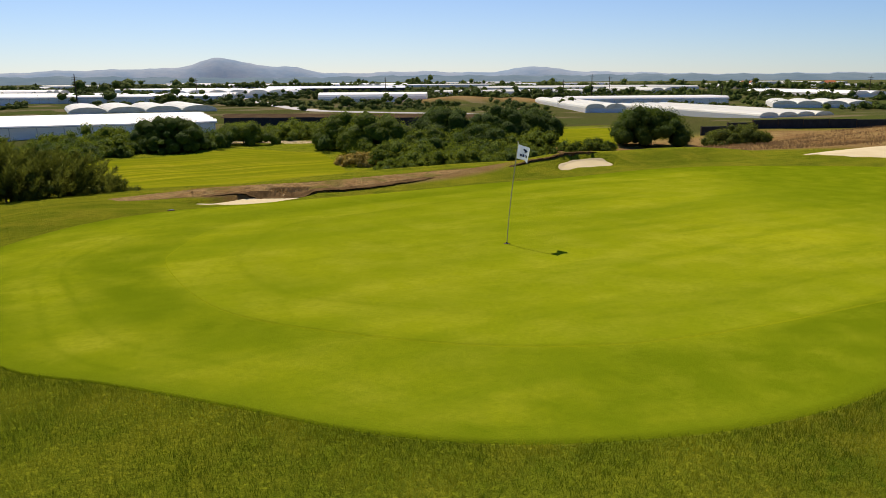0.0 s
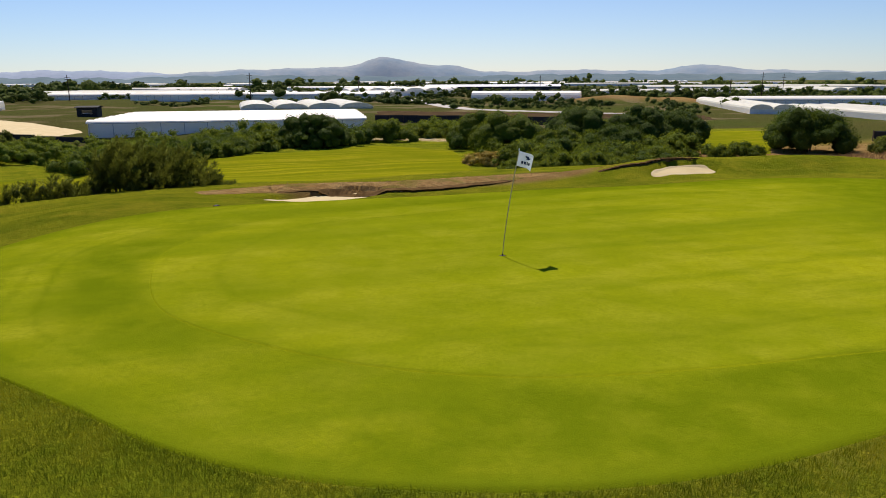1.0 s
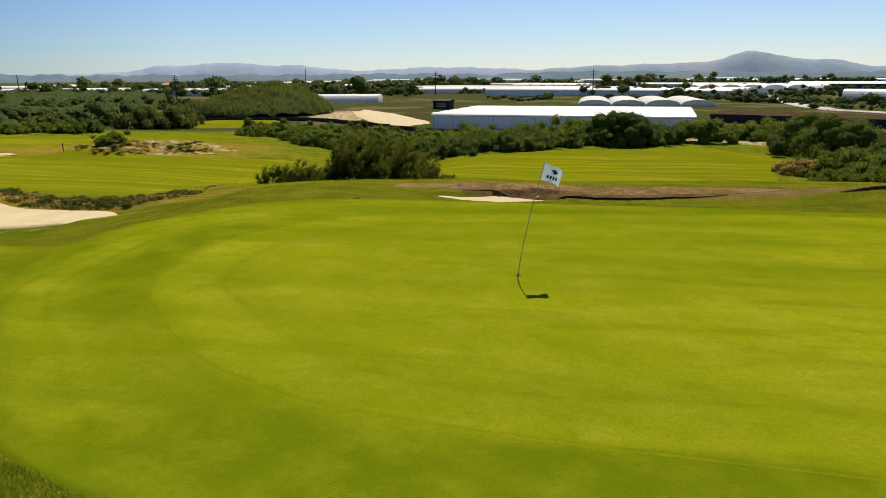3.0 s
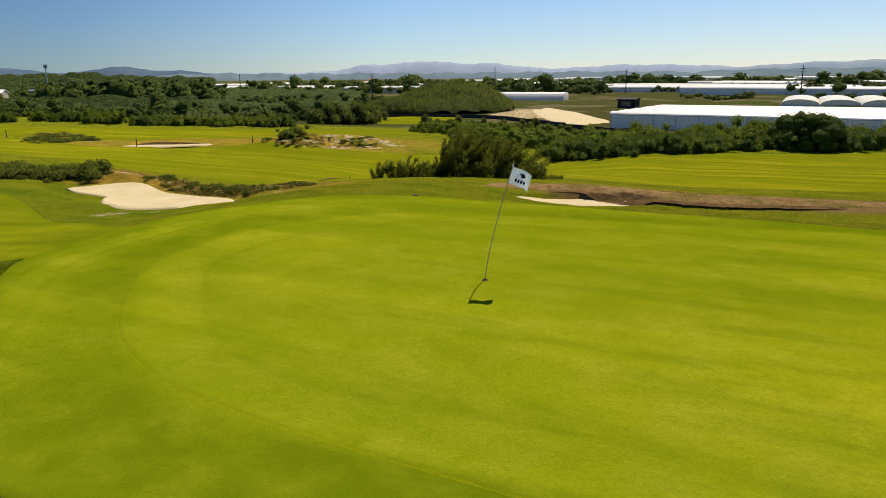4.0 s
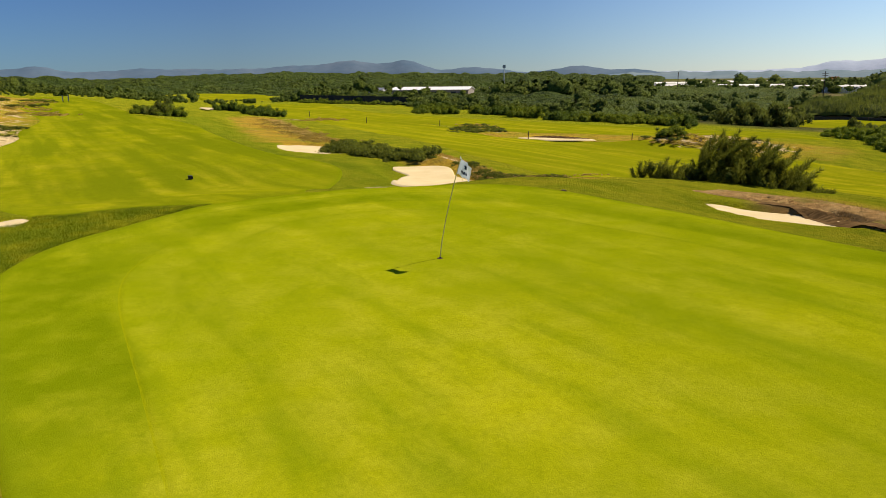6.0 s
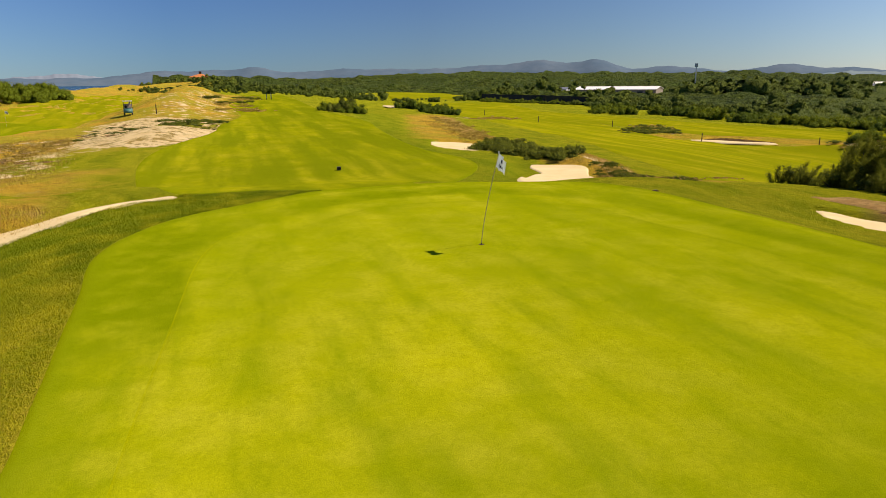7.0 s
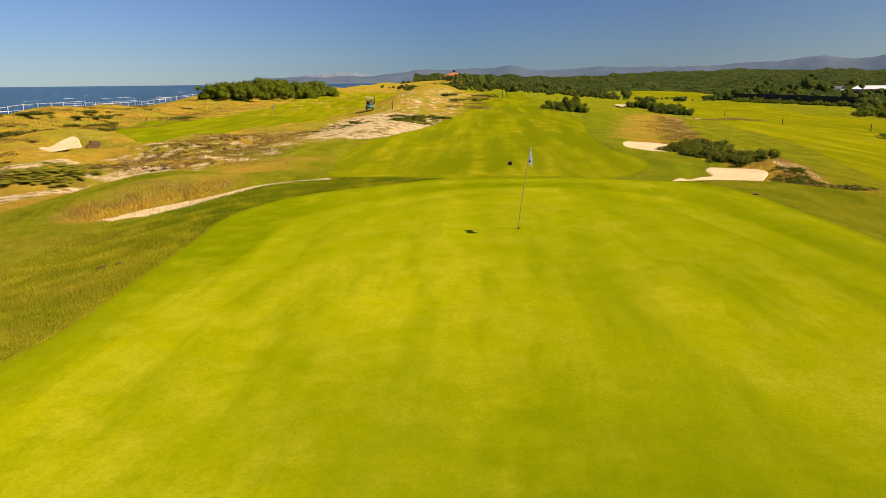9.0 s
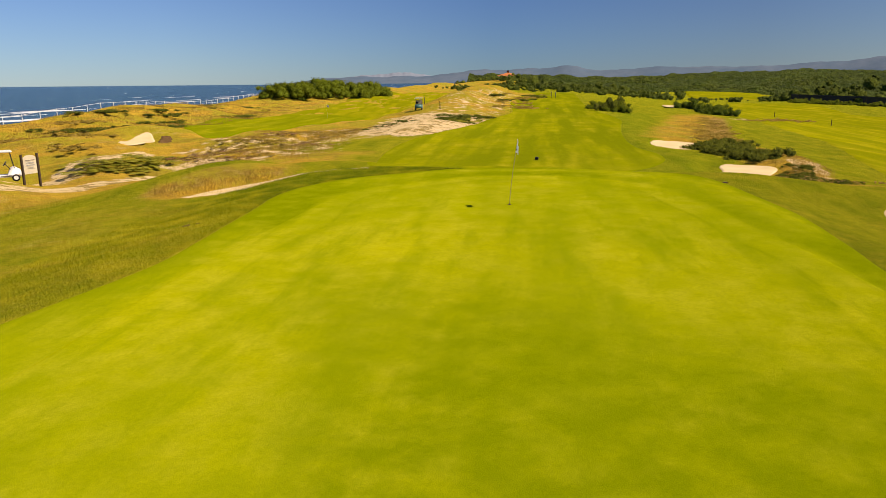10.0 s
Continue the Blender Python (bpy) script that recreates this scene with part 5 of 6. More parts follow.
def course_sign(x, y, turn):
    s = standing("course_sign", x, y, turn)
    for side in (-0.58, 0.58):
        part("post", box(bmesh.new(), side - 0.06, side + 0.06, -0.06, 0.06, -0.2, 1.95, 0.012), M_TIMBER, s, "dark timber post")
    bm = bmesh.new()
    n = 16
    rim = [(-0.49, 0.75), (0.49, 0.75)] + [(0.49 * math.cos(a), 1.66 + 0.22 * math.sin(a)) for a in np.linspace(0, math.pi, n)]
    face = bm.faces.new([bm.verts.new((px, -0.02, pz)) for px, pz in rim])
    bmesh.ops.solidify(bm, geom=[face], thickness=0.04)
    board = part("board", bm, M_CREAM, s, "cream board with an arched top")
    for k, (w, z) in enumerate(((0.34, 1.55), (0.28, 1.40), (0.30, 1.25), (0.22, 1.10))):
        part("text_bar", box(bmesh.new(), -w, w, 0.024, 0.028, z, z + 0.035), M_STEEL if k else M_TIMBER, board, "pale bar of unreadable lettering")
    return tagged(s, "cream information board between two dark timber posts", "sign")


course_sign(1.1, -19.2, 20)


def wheel(parent, x, y, r, w):
    bm = tube(bmesh.new(), (x, y - w / 2, r), (x, y + w / 2, r), r, r, 20)
    bmesh.ops.bevel(bm, geom=[e for e in bm.edges if abs(e.calc_length()) < r], offset=0.02, segments=2, affect="EDGES")
    t = part("tyre", bm, M_TYRE, parent, "black tyre", True)
    part("rim", tube(bmesh.new(), (x, y - w / 2 - 0.006, r), (x, y + w / 2 + 0.006, r), r * 0.55, r * 0.5, 14), M_WHITE, t, "white wheel rim")


def golf_cart(x, y, turn, paint, label, dz=0.0):
    c = standing("golf_cart", x, y, turn, dz)
    bm = bmesh.new()
    prof = [(-1.18, 0.34), (-1.22, 0.62), (-1.10, 0.84), (-0.45, 0.86), (-0.36, 0.40), (0.42, 0.36), (0.62, 0.78), (0.82, 0.86), (1.12, 0.66), (1.20, 0.42), (1.12, 0.28), (-1.10, 0.26)]
    front = bm.faces.new([bm.verts.new((px, -0.56, pz)) for px, pz in prof])
    r = bmesh.ops.extrude_face_region(bm, geom=[front])
    bmesh.ops.translate(bm, verts=[v for v in r["geom"] if isinstance(v, bmesh.types.BMVert)], vec=(0, 1.12, 0))
    bmesh.ops.bevel(bm, geom=[e for e in bm.edges if abs((e.verts[0].co - e.verts[1].co).y) < 0.01], offset=0.05, segments=2, affect="EDGES")
    part("body", bm, paint, c, "", True)
    part("seat", box(bmesh.new(), -0.78, -0.28, -0.5, 0.5, 0.866, 0.98, 0.04), M_SHED, c, "tan seat")
    bm = box(bmesh.new(), -0.07, 0.07, -0.5, 0.5, -0.22, 0.24, 0.04)
    bmesh.ops.transform(bm, verts=bm.verts, matrix=Matrix.Translation((-0.84, 0, 1.21)) @ Matrix.Rotation(-0.2, 4, "Y"))
    part("backrest", bm, M_SHED, c, "tan backrest")
    bm = box(bmesh.new(), -1.0, 0.78, -0.60, 0.60, 1.78, 1.86, 0.035)
    part("canopy", bm, M_WHITE, c, "white canopy roof")
    for sx, tx in ((0.80, 0.66), (-1.0, -0.88)):
        for sy in (-0.53, 0.53):
            part("roof_post", tube(bmesh.new(), (sx, sy, 0.80), (tx, sy, 1.79), 0.02, 0.02, 8), M_BLACK, c)
    part("steering_wheel", tube(bmesh.new(), (0.34, -0.25, 1.08), (0.30, -0.25, 1.11), 0.17, 0.17, 16), M_BLACK, c)
    part("steering_column", tube(bmesh.new(), (0.58, -0.25, 0.72), (0.33, -0.25, 1.09), 0.025, 0.025, 8), M_BLACK, c)
    bag = part("golf_bag", tube(bmesh.new(), (-1.12, 0.2, 0.60), (-1.0, 0.2, 1.42), 0.13, 0.15, 12), M_BLACK, c, "dark golf bag")
    for k in range(5):
        a = k * 1.25
        part("club_head", tube(bmesh.new(), (-1.0 + 0.07 * math.cos(a), 0.2 + 0.07 * math.sin(a), 1.40), (-0.97 + 0.1 * math.cos(a), 0.2 + 0.1 * math.sin(a), 1.60), 0.02, 0.035, 6), M_STEEL, bag)
    for wx in (-0.82, 0.82):
        for wy in (-0.5, 0.5):
            wheel(c, wx, wy, 0.23, 0.16)
    return tagged(c, label, "golf cart")


golf_cart(1.9, -21.6, 160, M_WHITE, "white golf cart parked on the sandy path beside the sign")
golf_cart(-70.5, -46.5, 35, M_TEAL, "teal golf cart with a white canopy parked on the fairway", 0.06)

fence = new("coast_fence")
posts = []
for k in range(58):
    u = -34 + 3.4 * k
    v = 70.5 + 1.6 * math.sin(u * 0.05)
    x, y = -0.871 * u + 0.491 * v, 14.5 - 0.491 * u - 0.871 * v
    posts.append(Vector((x, y, float(height(x, y)))))
for p in posts:
    part("post", tube(bmesh.new(), p - Vector((0, 0, 0.3)), p + Vector((0, 0, 1.12)), 0.045, 0.04, 6), M_WHITE, fence)
for a, b in zip(posts, posts[1:]):
    for z in (1.02,):
        part("rail", tube(bmesh.new(), a + Vector((0, 0, z)), b + Vector((0, 0, z)), 0.022, 0.022, 6), M_WHITE, fence)
tagged(fence, "white post-and-rail fence along the top of the dunes", "fence")

for dx in (0, 1.5):
    s = standing("tee_board", -143 + 0.4 * dx, -62 + dx, 30)
    part("board", box(bmesh.new(), -0.55, 0.55, -0.03, 0.03, 0.35, 1.55, 0.02), M_BLUE, s)
    for px in (-0.45, 0.45):
        part("leg", box(bmesh.new(), px - 0.04, px + 0.04, 0.032, 0.09, -0.2, 1.4), M_TIMBER, s)
    tagged(s, "small blue tee board standing at the fairway's end", "sign", "tee boards")


EDGE = ((0.0, -0.25), (0.06, 0.35), (-0.05, 0.8), (0.10, 1.0), (0.45, 0.8), (1.1, -0.15))
THIN = ((0.0, -0.4), (0.05, 0.5), (-0.03, 0.85), (0.07, 1.0), (0.25, 0.7), (0.5, -0.2))
MOUND = ((0.0, -0.3), (0.06, 0.12), (0.3, 0.42), (0.6, 0.74), (0.95, 0.95), (1.3, 1.0), (1.7, 0.8), (2.2, 0.3), (2.6, -0.2))


def lip(name, line, h, label, seed=0, profile=EDGE, mat=None, n=130):
    """A raw edge of turf or an eroded bank: profile rows are (metres back from the line, share of the height), the first rows undercut."""
    rs = np.random.RandomState(seed)
    p = spline(line, n)
    d = np.gradient(p, axis=0)
    d /= np.linalg.norm(d, axis=1, keepdims=True)
    nrm = np.stack([-d[:, 1], d[:, 0]], 1)
    env = np.sin(np.linspace(0, np.pi, n)) ** 0.5
    slow = np.convolve(rs.normal(0, 1, n + 30), np.ones(31) / 31, "valid")
    p = p + nrm * (0.6 * slow * env)[:, None]
    rag = env * (1 + 0.02 * rs.normal(0, 1, n) + 0.25 * slow)
    rows = []
    for off, k in profile:
        q = p + nrm * (off + 0.025 * rs.normal(0, 1, (n, 1)))
        base = height(q[:, 0], q[:, 1]) if off > 0.3 else height(p[:, 0], p[:, 1])
        rows.append(np.column_stack([q, base + h * k * (rag * (1 + 0.05 * rs.normal(0, 1, n)) if k > 0 else 1)]))
    ob = link_mesh(name, np.stack(rows, 1), strip_faces(n, len(rows)), mat or M_EARTH, even=False)
    return tagged(ob, label, "turf edge", kind="structure")


def bank_material():
    m, nt, b = shader("eroded_bank", 0.95, 0.0, 0.0, 0.3)
    v = coords(nt)
    c = mix(nt, noise_fac(nt, v, 1.4, 5, 0.7), (0.50, 0.29, 0.10), (0.74, 0.49, 0.21))
    c = mix(nt, calc(nt, "MULTIPLY", noise_fac(nt, v, 4.5, 6, 0.8, 0.47, 0.6), 0.6), c, (0.26, 0.16, 0.06))
    c = mix(nt, calc(nt, "MULTIPLY", noise_fac(nt, v, 0.7, 4, 0.6, 0.5, 0.62), 0.75), c, (0.27, 0.24, 0.04))
    nt.links.new(c, b.inputs["Base Color"])
    bumped(nt, b, noise_fac(nt, v, 5.0, 6, 0.8, 0.3, 0.7), 1.0, 0.12)
    return m


M_BANK = bank_material()
lip("bank_north", [(-10.8, 24.6), (-8.4, 26.7), (-6.1, 27.3), (-4.1, 27.9), (-2.3, 29.4), (-0.5, 31.6), (1.6, 34.2)], 0.17, "brown eroded earth bank over the north bunker", 1, MOUND, M_BANK, 220)
lip("bunker_edge_north", [(-8.6, 26.1), (-7.7, 26.8), (-6.2, 27.1), (-4.7, 27.5), (-3.4, 28.2), (-2.3, 29.2), (-1.2, 30.6), (-0.2, 31.9)], 0.10, "dark undercut edge above the north bunker's sand", 8, EDGE, M_EARTH, 120)
lip("bunker_edge_north_east", [(3.3, 33.3), (4.4, 33.75), (5.6, 34.3), (6.8, 35.1), (7.9, 36.0)], 0.14, "dark ragged earth edge over a small bunker", 2, THIN)
lip("bunker_edge_seaside", [(-21.2, -40.6), (-19.4, -38.0), (-17.4, -35.2)], 0.2, "dark eroded turf edge beside the seaside bunker", 4)
lip("bunker_edge_far_north", [(-99.5, 31.5), (-98.0, 36.0), (-95.0, 41.0)][::-1], 0.4, "dark edge behind the far bunker", 6)


def stones(name, seed, places, r0, r1, lift, material, label):
    """Loose lumps of earth and stone lying on a bank."""
    bm = bmesh.new()
    bmesh.ops.create_icosphere(bm, subdivisions=1, radius=1.0)
    base = np.array([v.co for v in bm.verts])
    tri = np.array([[v.index for v in f.verts] for f in bm.faces])
    bm.free()
    rs = np.random.RandomState(seed)
    vs, fs = [], []
    for k, (x, y) in enumerate(places):
        r = rs.uniform(r0, r1)
        v = base * rs.uniform(0.7, 1.25, (len(base), 1)) * r * np.array([1.2, 1.0, 0.7])
        vs.append(v + np.array([x, y, float(height(x, y)) + lift * rs.uniform(0.5, 1.0)]))
        fs.append(tri + k * len(base))
    ob = link_mesh(name, np.vstack(vs), np.vstack(fs), material, even=False, kind="stuff")
    return tagged(ob, label, "stones")


stones("bank_stones", 71, scattered(71, [(-9.6, 27.2), (-7.6, 28.4), (-5.2, 29.2), (-3.3, 30.7), (-1.4, 32.8)], 1.5, 300), 0.012, 0.05, 0.12, M_BANK, "loose stones and clods on the earth bank")
stones("bank_stones", 72, scattered(72, [(-26.0, 17.9), (-23.6, 18.4), (-21.4, 19.2), (-20.8, 21.0), (-21.2, 24.0)], 1.6, 240), 0.015, 0.06, 0.18, M_BANK, "pale stones on the bank by the west bunker")

sprinkler = standing("sprinkler_head", -7.2, 19.05, 0, 0.018)
part("ring", tube(bmesh.new(), (0, 0, -0.05), (0, 0, 0.005), 0.11, 0.10, 20), M_EARTH, sprinkler, "worn bare ring")
part("cap", tube(bmesh.new(), (0, 0, 0.009), (0, 0, 0.018), 0.07, 0.065, 20), M_BLACK, sprinkler, "black plastic cap")
tagged(sprinkler, "black pop-up sprinkler head at the apron's edge", "sprinkler")
for x, y, size in ((9.05, 8.6, 0.17), (8.75, 8.75, 0.09)):
    dish("divot", (x, y, size * 1.4, size, 30, 0.0), M_EARTH, "small bare brown divot in the rough grass", "divot", 0.012, seed=int(size * 100), n=20, m=4)


# ---------------------------------------------------------------- dune grass and rough grass
def tufts(name, seed, places, blades, h0, h1, width, material, label, spread=0.16):
    rs = np.random.RandomState(seed)
    n = len(places) * blades
    base = np.repeat(np.asarray(places), blades, 0) + rs.normal(0, spread, (n, 2))
    z = height(base[:, 0], base[:, 1])
    h = rs.uniform(h0, h1, n)
    lean = rs.normal(0, 0.45, (n, 2)) * h[:, None]
    side = rs.uniform(0, 6.28, n)
    w = width * np.stack([np.cos(side), np.sin(side)], 1)
    a = np.column_stack([base - w, z - 0.02])
    b = np.column_stack([base + w, z - 0.02])
    c = np.column_stack([base + lean, z + h])
    ob = link_mesh(name, np.stack([a, b, c], 1).reshape(-1, 3), np.arange(3 * n).reshape(-1, 3), material, even=False, kind="stuff")
    return tagged(ob, label, "grass")


tufts("dune_grass", 7, scattered(26, [(4.4, -0.2), (1.6, 0.0), (-1.5, 0.6)], 1.8, 420), 9, 0.05, 0.2, 0.008, M_STRAW, "dry straw tufts on the bunker's bank", 0.15)
tufts("dune_grass", 1, scattered(21, [(-12, -18), (-20, -22), (-30, -30), (-40, -38)], 12, 1500), 7, 0.06, 0.22, 0.018, M_STRAW, "dry straw-coloured dune grass tufts", 0.3)
tufts("dune_grass", 2, scattered(22, [(-21, 20.4), (-23, 18.6), (-28, 18.2), (-36, 16.5), (-46, 9), (-60, 2), (-85, -8)], 2.4, 900), 7, 0.06, 0.22, 0.02, M_STRAW, "dry grass tufts between the fairways", 0.3)
tufts("dune_grass", 3, scattered(23, [(-9.5, 27.8), (-6, 29.0), (-2.6, 31.4), (0.5, 35.0)], 1.6, 420), 8, 0.04, 0.16, 0.014, M_BROWN_BLADE, "dry brown grass on the earth bank", 0.25)
tufts("dune_grass", 4, scattered(24, [(20, -55), (-20, -62), (-60, -84), (-110, -118)], 22, 2600), 7, 0.12, 0.3, 0.035, M_STRAW, "dry dune grass on the seaward slope", 0.4)
tufts("heath_grass", 5, scattered(25, [(20, 62), (30, 72), (50, 86), (74, 102)], 30, 1300), 8, 0.12, 0.4, 0.03, M_BROWN_BLADE, "dry brown heath plants", 0.5)

M_BLADE = leaf_material("rough_grass_blade", (0.06, 0.12, 0.005), (0.22, 0.29, 0.010), (0.52, 0.48, 0.024), 0.12)
edge_line = spline(APRON_S, 400)
keep = (edge_line[:, 0] > -7) & (edge_line[:, 0] < 17)
edge_line = edge_line[keep]
rs = np.random.RandomState(77)
k = rs.randint(1, len(edge_line) - 1, 80000)
d = edge_line[k + 1] - edge_line[k - 1]
d /= np.linalg.norm(d, axis=1, keepdims=True)
out = rs.uniform(0.0, 1.0, (80000, 1)) ** 1.4 * 4.5 - 0.06
verge = edge_line[k] + np.stack([d[:, 1], -d[:, 0]], 1) * out + rs.normal(0, 0.05, (80000, 2))
verge = verge[~under(APRON_S, APRON_N, verge[:, 0], verge[:, 1]) & ~under(FAIRWAY_N, FAIRWAY_S, verge[:, 0], verge[:, 1]) & (np.hypot(*local(verge[:, 0], verge[:, 1], *BUNKERS["south"][:5])) > 1.05)]
# yellower blades past x = 5.6, greener ones before it
M_BLADE_YELLOW = leaf_material("yellow_rough_blade", (0.16, 0.20, 0.007), (0.36, 0.37, 0.014), (0.62, 0.53, 0.03), 0.12)
seaward = verge[:, 0] + rs.normal(0, 1.3, len(verge)) > 5.6
tufts("rough_grass", 6, verge[~seaward], 2, 0.025, 0.07, 0.004, M_BLADE, "short thick green rough grass beside the apron", 0.03)
tufts("rough_grass", 9, verge[seaward], 2, 0.025, 0.07, 0.004, M_BLADE_YELLOW, "short yellowish rough grass on the seaward verge", 0.03)

# ---------------------------------------------------------------- the near casuarina bush
def plumes(seed, count, needles, half, profile, lean):
    """Feathery shoots: thin needles set round rising, bent axes. profile gives the bush's height along its length."""
    rs = np.random.RandomState(seed)
    x = np.clip(rs.normal(0.7, half * 0.55, count), -half, half)
    top = profile(x) * rs.uniform(0.45, 1.05, count)
    root = np.column_stack([x, rs.normal(0, 0.55, count), np.maximum(top - rs.uniform(0.7, 1.3, count), 0.0)])
    way = np.column_stack([rs.normal(0, 0.35, count) + lean + 0.1 * x, rs.normal(0, 0.4, count), np.ones(count)])
    way /= np.linalg.norm(way, axis=1, keepdims=True)
    size = np.maximum(top - root[:, 2], 0.35) * rs.uniform(0.9, 1.25, count)
    k = np.repeat(np.arange(count), needles)
    n = count * needles
    f = rs.uniform(0.05, 1.0, (n, 1))
    bend = np.column_stack([0.22 * f[:, 0] ** 2, np.zeros(n), -0.1 * f[:, 0] ** 2]) * size[k, None]
    axis = root[k] + way[k] * size[k, None] * f + bend
    out = rs.normal(0, 1, (n, 3))
    out -= way[k] * (out * way[k]).sum(1, keepdims=True)
    out /= np.linalg.norm(out, axis=1, keepdims=True) + 1e-9
    p = axis + out * rs.uniform(0.0, 0.12, (n, 1)) * size[k, None] * (1.15 - f)
    d = way[k] + out * 0.75 + rs.normal(0, 0.2, (n, 3))
    d /= np.linalg.norm(d, axis=1, keepdims=True)
    length = rs.uniform(0.14, 0.30, (n, 1))
    side = np.cross(d, rs.normal(0, 1, (n, 3)))
    side *= 0.011 / (np.linalg.norm(side, axis=1, keepdims=True) + 1e-9)
    shading_normal = lifted(out + 0.3 * rs.normal(0, 1, (n, 3)), 0.4)
    return np.stack([p - side, p + side, p + d * length], 1).reshape(-1, 3), np.arange(3 * n).reshape(-1, 3), np.repeat(shading_normal, 3, 0)


def bush_height(x):
    return 0.95 + 1.35 * smooth(-1.5, -0.6, x) * (1 - smooth(1.4, 5.0, x)) + 0.3 * np.exp(-((x + 0.4) / 0.5) ** 2) + 0.25 * np.exp(-((x + 3.0) / 0.8) ** 2) - 0.6 * smooth(2.8, 4.2, x)


rs = np.random.RandomState(31)
cx = np.concatenate([np.linspace(-4.0, 4.0, 40), rs.normal(1.2, 1.3, 40)])
cc = np.column_stack([cx, rs.normal(0, 0.6, 80), bush_height(cx) * rs.uniform(0.1, 0.62, 80)])
cr = rs.uniform(0.2, 0.42, 80)
bush = standing("casuarina_bush", -17.0, 28.3, 35, -0.32)
lv, lf, ln = plumes(5, 300, 210, 4.4, bush_height, 0.30)
link_mesh("crown", lv, lf, M_CASUARINA, bush, "feathery olive-green shoots", normals=ln)
lv, lf, ln = foliage(8, 5000, cc, cr, 1.0, 0.12, 3.5, 0.5)
link_mesh("foliage", lv, lf, M_CASUARINA, bush, normals=ln)
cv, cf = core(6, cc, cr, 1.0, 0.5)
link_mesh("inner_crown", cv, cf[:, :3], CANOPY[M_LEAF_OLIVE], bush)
for k in range(9):
    a = cc[rs.randint(80)]
    part("stem", tube(bmesh.new(), (a[0] * 0.5, a[1] * 0.3, -0.2), (a[0], a[1], a[2] + 0.4), 0.06, 0.018, 7), M_BARK, bush)
tagged(bush, "wind-bent olive-green casuarina bush below the green", "bush")


def great_bush(x, y, rx, ry, h, seed, n, leaf, material, label):
    """One large rounded bush: a dome of many clumps over a core in canopy colours, where the leaf has them."""
    rs = np.random.RandomState(seed)
    k = 90
    a, q = rs.uniform(0, 6.28, k), np.sqrt(rs.uniform(0, 1, k))
    c = np.column_stack([q * np.cos(a) * rx * 0.85, q * np.sin(a) * ry * 0.85, h * 0.78 * np.sqrt(np.clip(1 - q**2, 0, 1)) * rs.uniform(0.45, 1.0, k) + 0.1 * h])
    r = rs.uniform(0.10, 0.22, k) * h * 1.3
    b = standing("great_bush", x, y, 0, -0.3)
    lv, lf, ln = foliage(seed + 1, int(n * 1.5), c, r, 0.9, leaf * 0.7, 1.8, 0.2)
    link_mesh("crown", lv, lf[:, 1:4], material, b, normals=ln)
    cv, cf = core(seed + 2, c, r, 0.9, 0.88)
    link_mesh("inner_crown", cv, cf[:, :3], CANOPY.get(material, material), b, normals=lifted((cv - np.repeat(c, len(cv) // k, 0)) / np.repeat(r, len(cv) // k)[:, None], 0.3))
    for i in range(6):
        top = c[rs.randint(k)]
        part("stem", tube(bmesh.new(), (top[0] * 0.3, top[1] * 0.3, -0.2), tuple(top), 0.12, 0.04, 7), M_BARK, b)
    return tagged(b, label, "bush")


great_bush(31.5, 109.0, 6.8, 5.0, 6.2, 41, 16000, 0.34, M_LEAF_DARK, "large round dark evergreen bush behind the green")
great_bush(40.0, 97.0, 5.2, 4.0, 3.4, 44, 9000, 0.28, M_LEAF_OLIVE, "broad olive-green bush beside the brown heath")
for x, y, rx, ry, h, seed, mat in ((-8.5, 96, 5.4, 4.2, 6.0, 61, M_LEAF), (0.5, 101, 5.8, 4.4, 6.8, 64, M_LEAF_DARK), (8.5, 106, 5.4, 4.2, 6.6, 67, M_LEAF_DARK), (14.5, 112, 5.0, 4.0, 6.2, 71, M_LEAF_DARK), (-1.5, 89, 4.4, 3.4, 4.4, 70, M_LEAF), (5.5, 94, 4.0, 3.2, 4.6, 74, M_LEAF_DARK), (-13.5, 104, 5.0, 4.0, 5.4, 73, M_LEAF), (-5.5, 84, 3.2, 2.6, 3.0, 82, M_LEAF), (2.5, 84.5, 2.8, 2.4, 2.8, 83, M_LEAF), (-38.0, 101, 6.2, 4.5, 5.2, 76, M_LEAF_DARK), (-30.0, 112, 5.4, 4.0, 4.0, 79, M_LEAF)):
    great_bush(x, y, rx, ry, h, seed, 6500, 0.30, mat, "large rounded green bush within the thicket")
for x, y, rx, ry, h, seed in ((-97, -107, 9, 6, 4.2, 85), (-111, -112, 10, 7, 5.0, 88), (-127, -119, 11, 7, 5.2, 91), (-146, -128, 12, 7, 5.4, 94)):
    great_bush(x, y, rx, ry, h, seed, 8000, 0.4, M_LEAF, "broad dark green coastal bush beside the sea")
for k, (x, y, h) in enumerate(((-97, 82, 2.1), (-91, 84, 2.6), (-85, 82, 2.8), (-79, 79.5, 2.8), (-73, 80, 2.9), (-67.5, 84, 3.1), (-62, 88, 3.0), (-88, 90, 2.9), (-76, 90, 3.1))):
    great_bush(x, y, 5.6, 4.2, h, 101 + 3 * k, 4200, 0.28, M_LEAF_BRIGHT, "broad low bright green shrub beyond the lower fairway")
great_bush(-9.0, 84.0, 3.6, 2.6, 1.9, 52, 5000, 0.24, M_SCRUB, "rust-brown bush at the foot of the thicket")
great_bush(20.5, 97.0, 4.0, 3.0, 2.4, 47, 7000, 0.26, M_LEAF, "low green bush at the thicket's end")


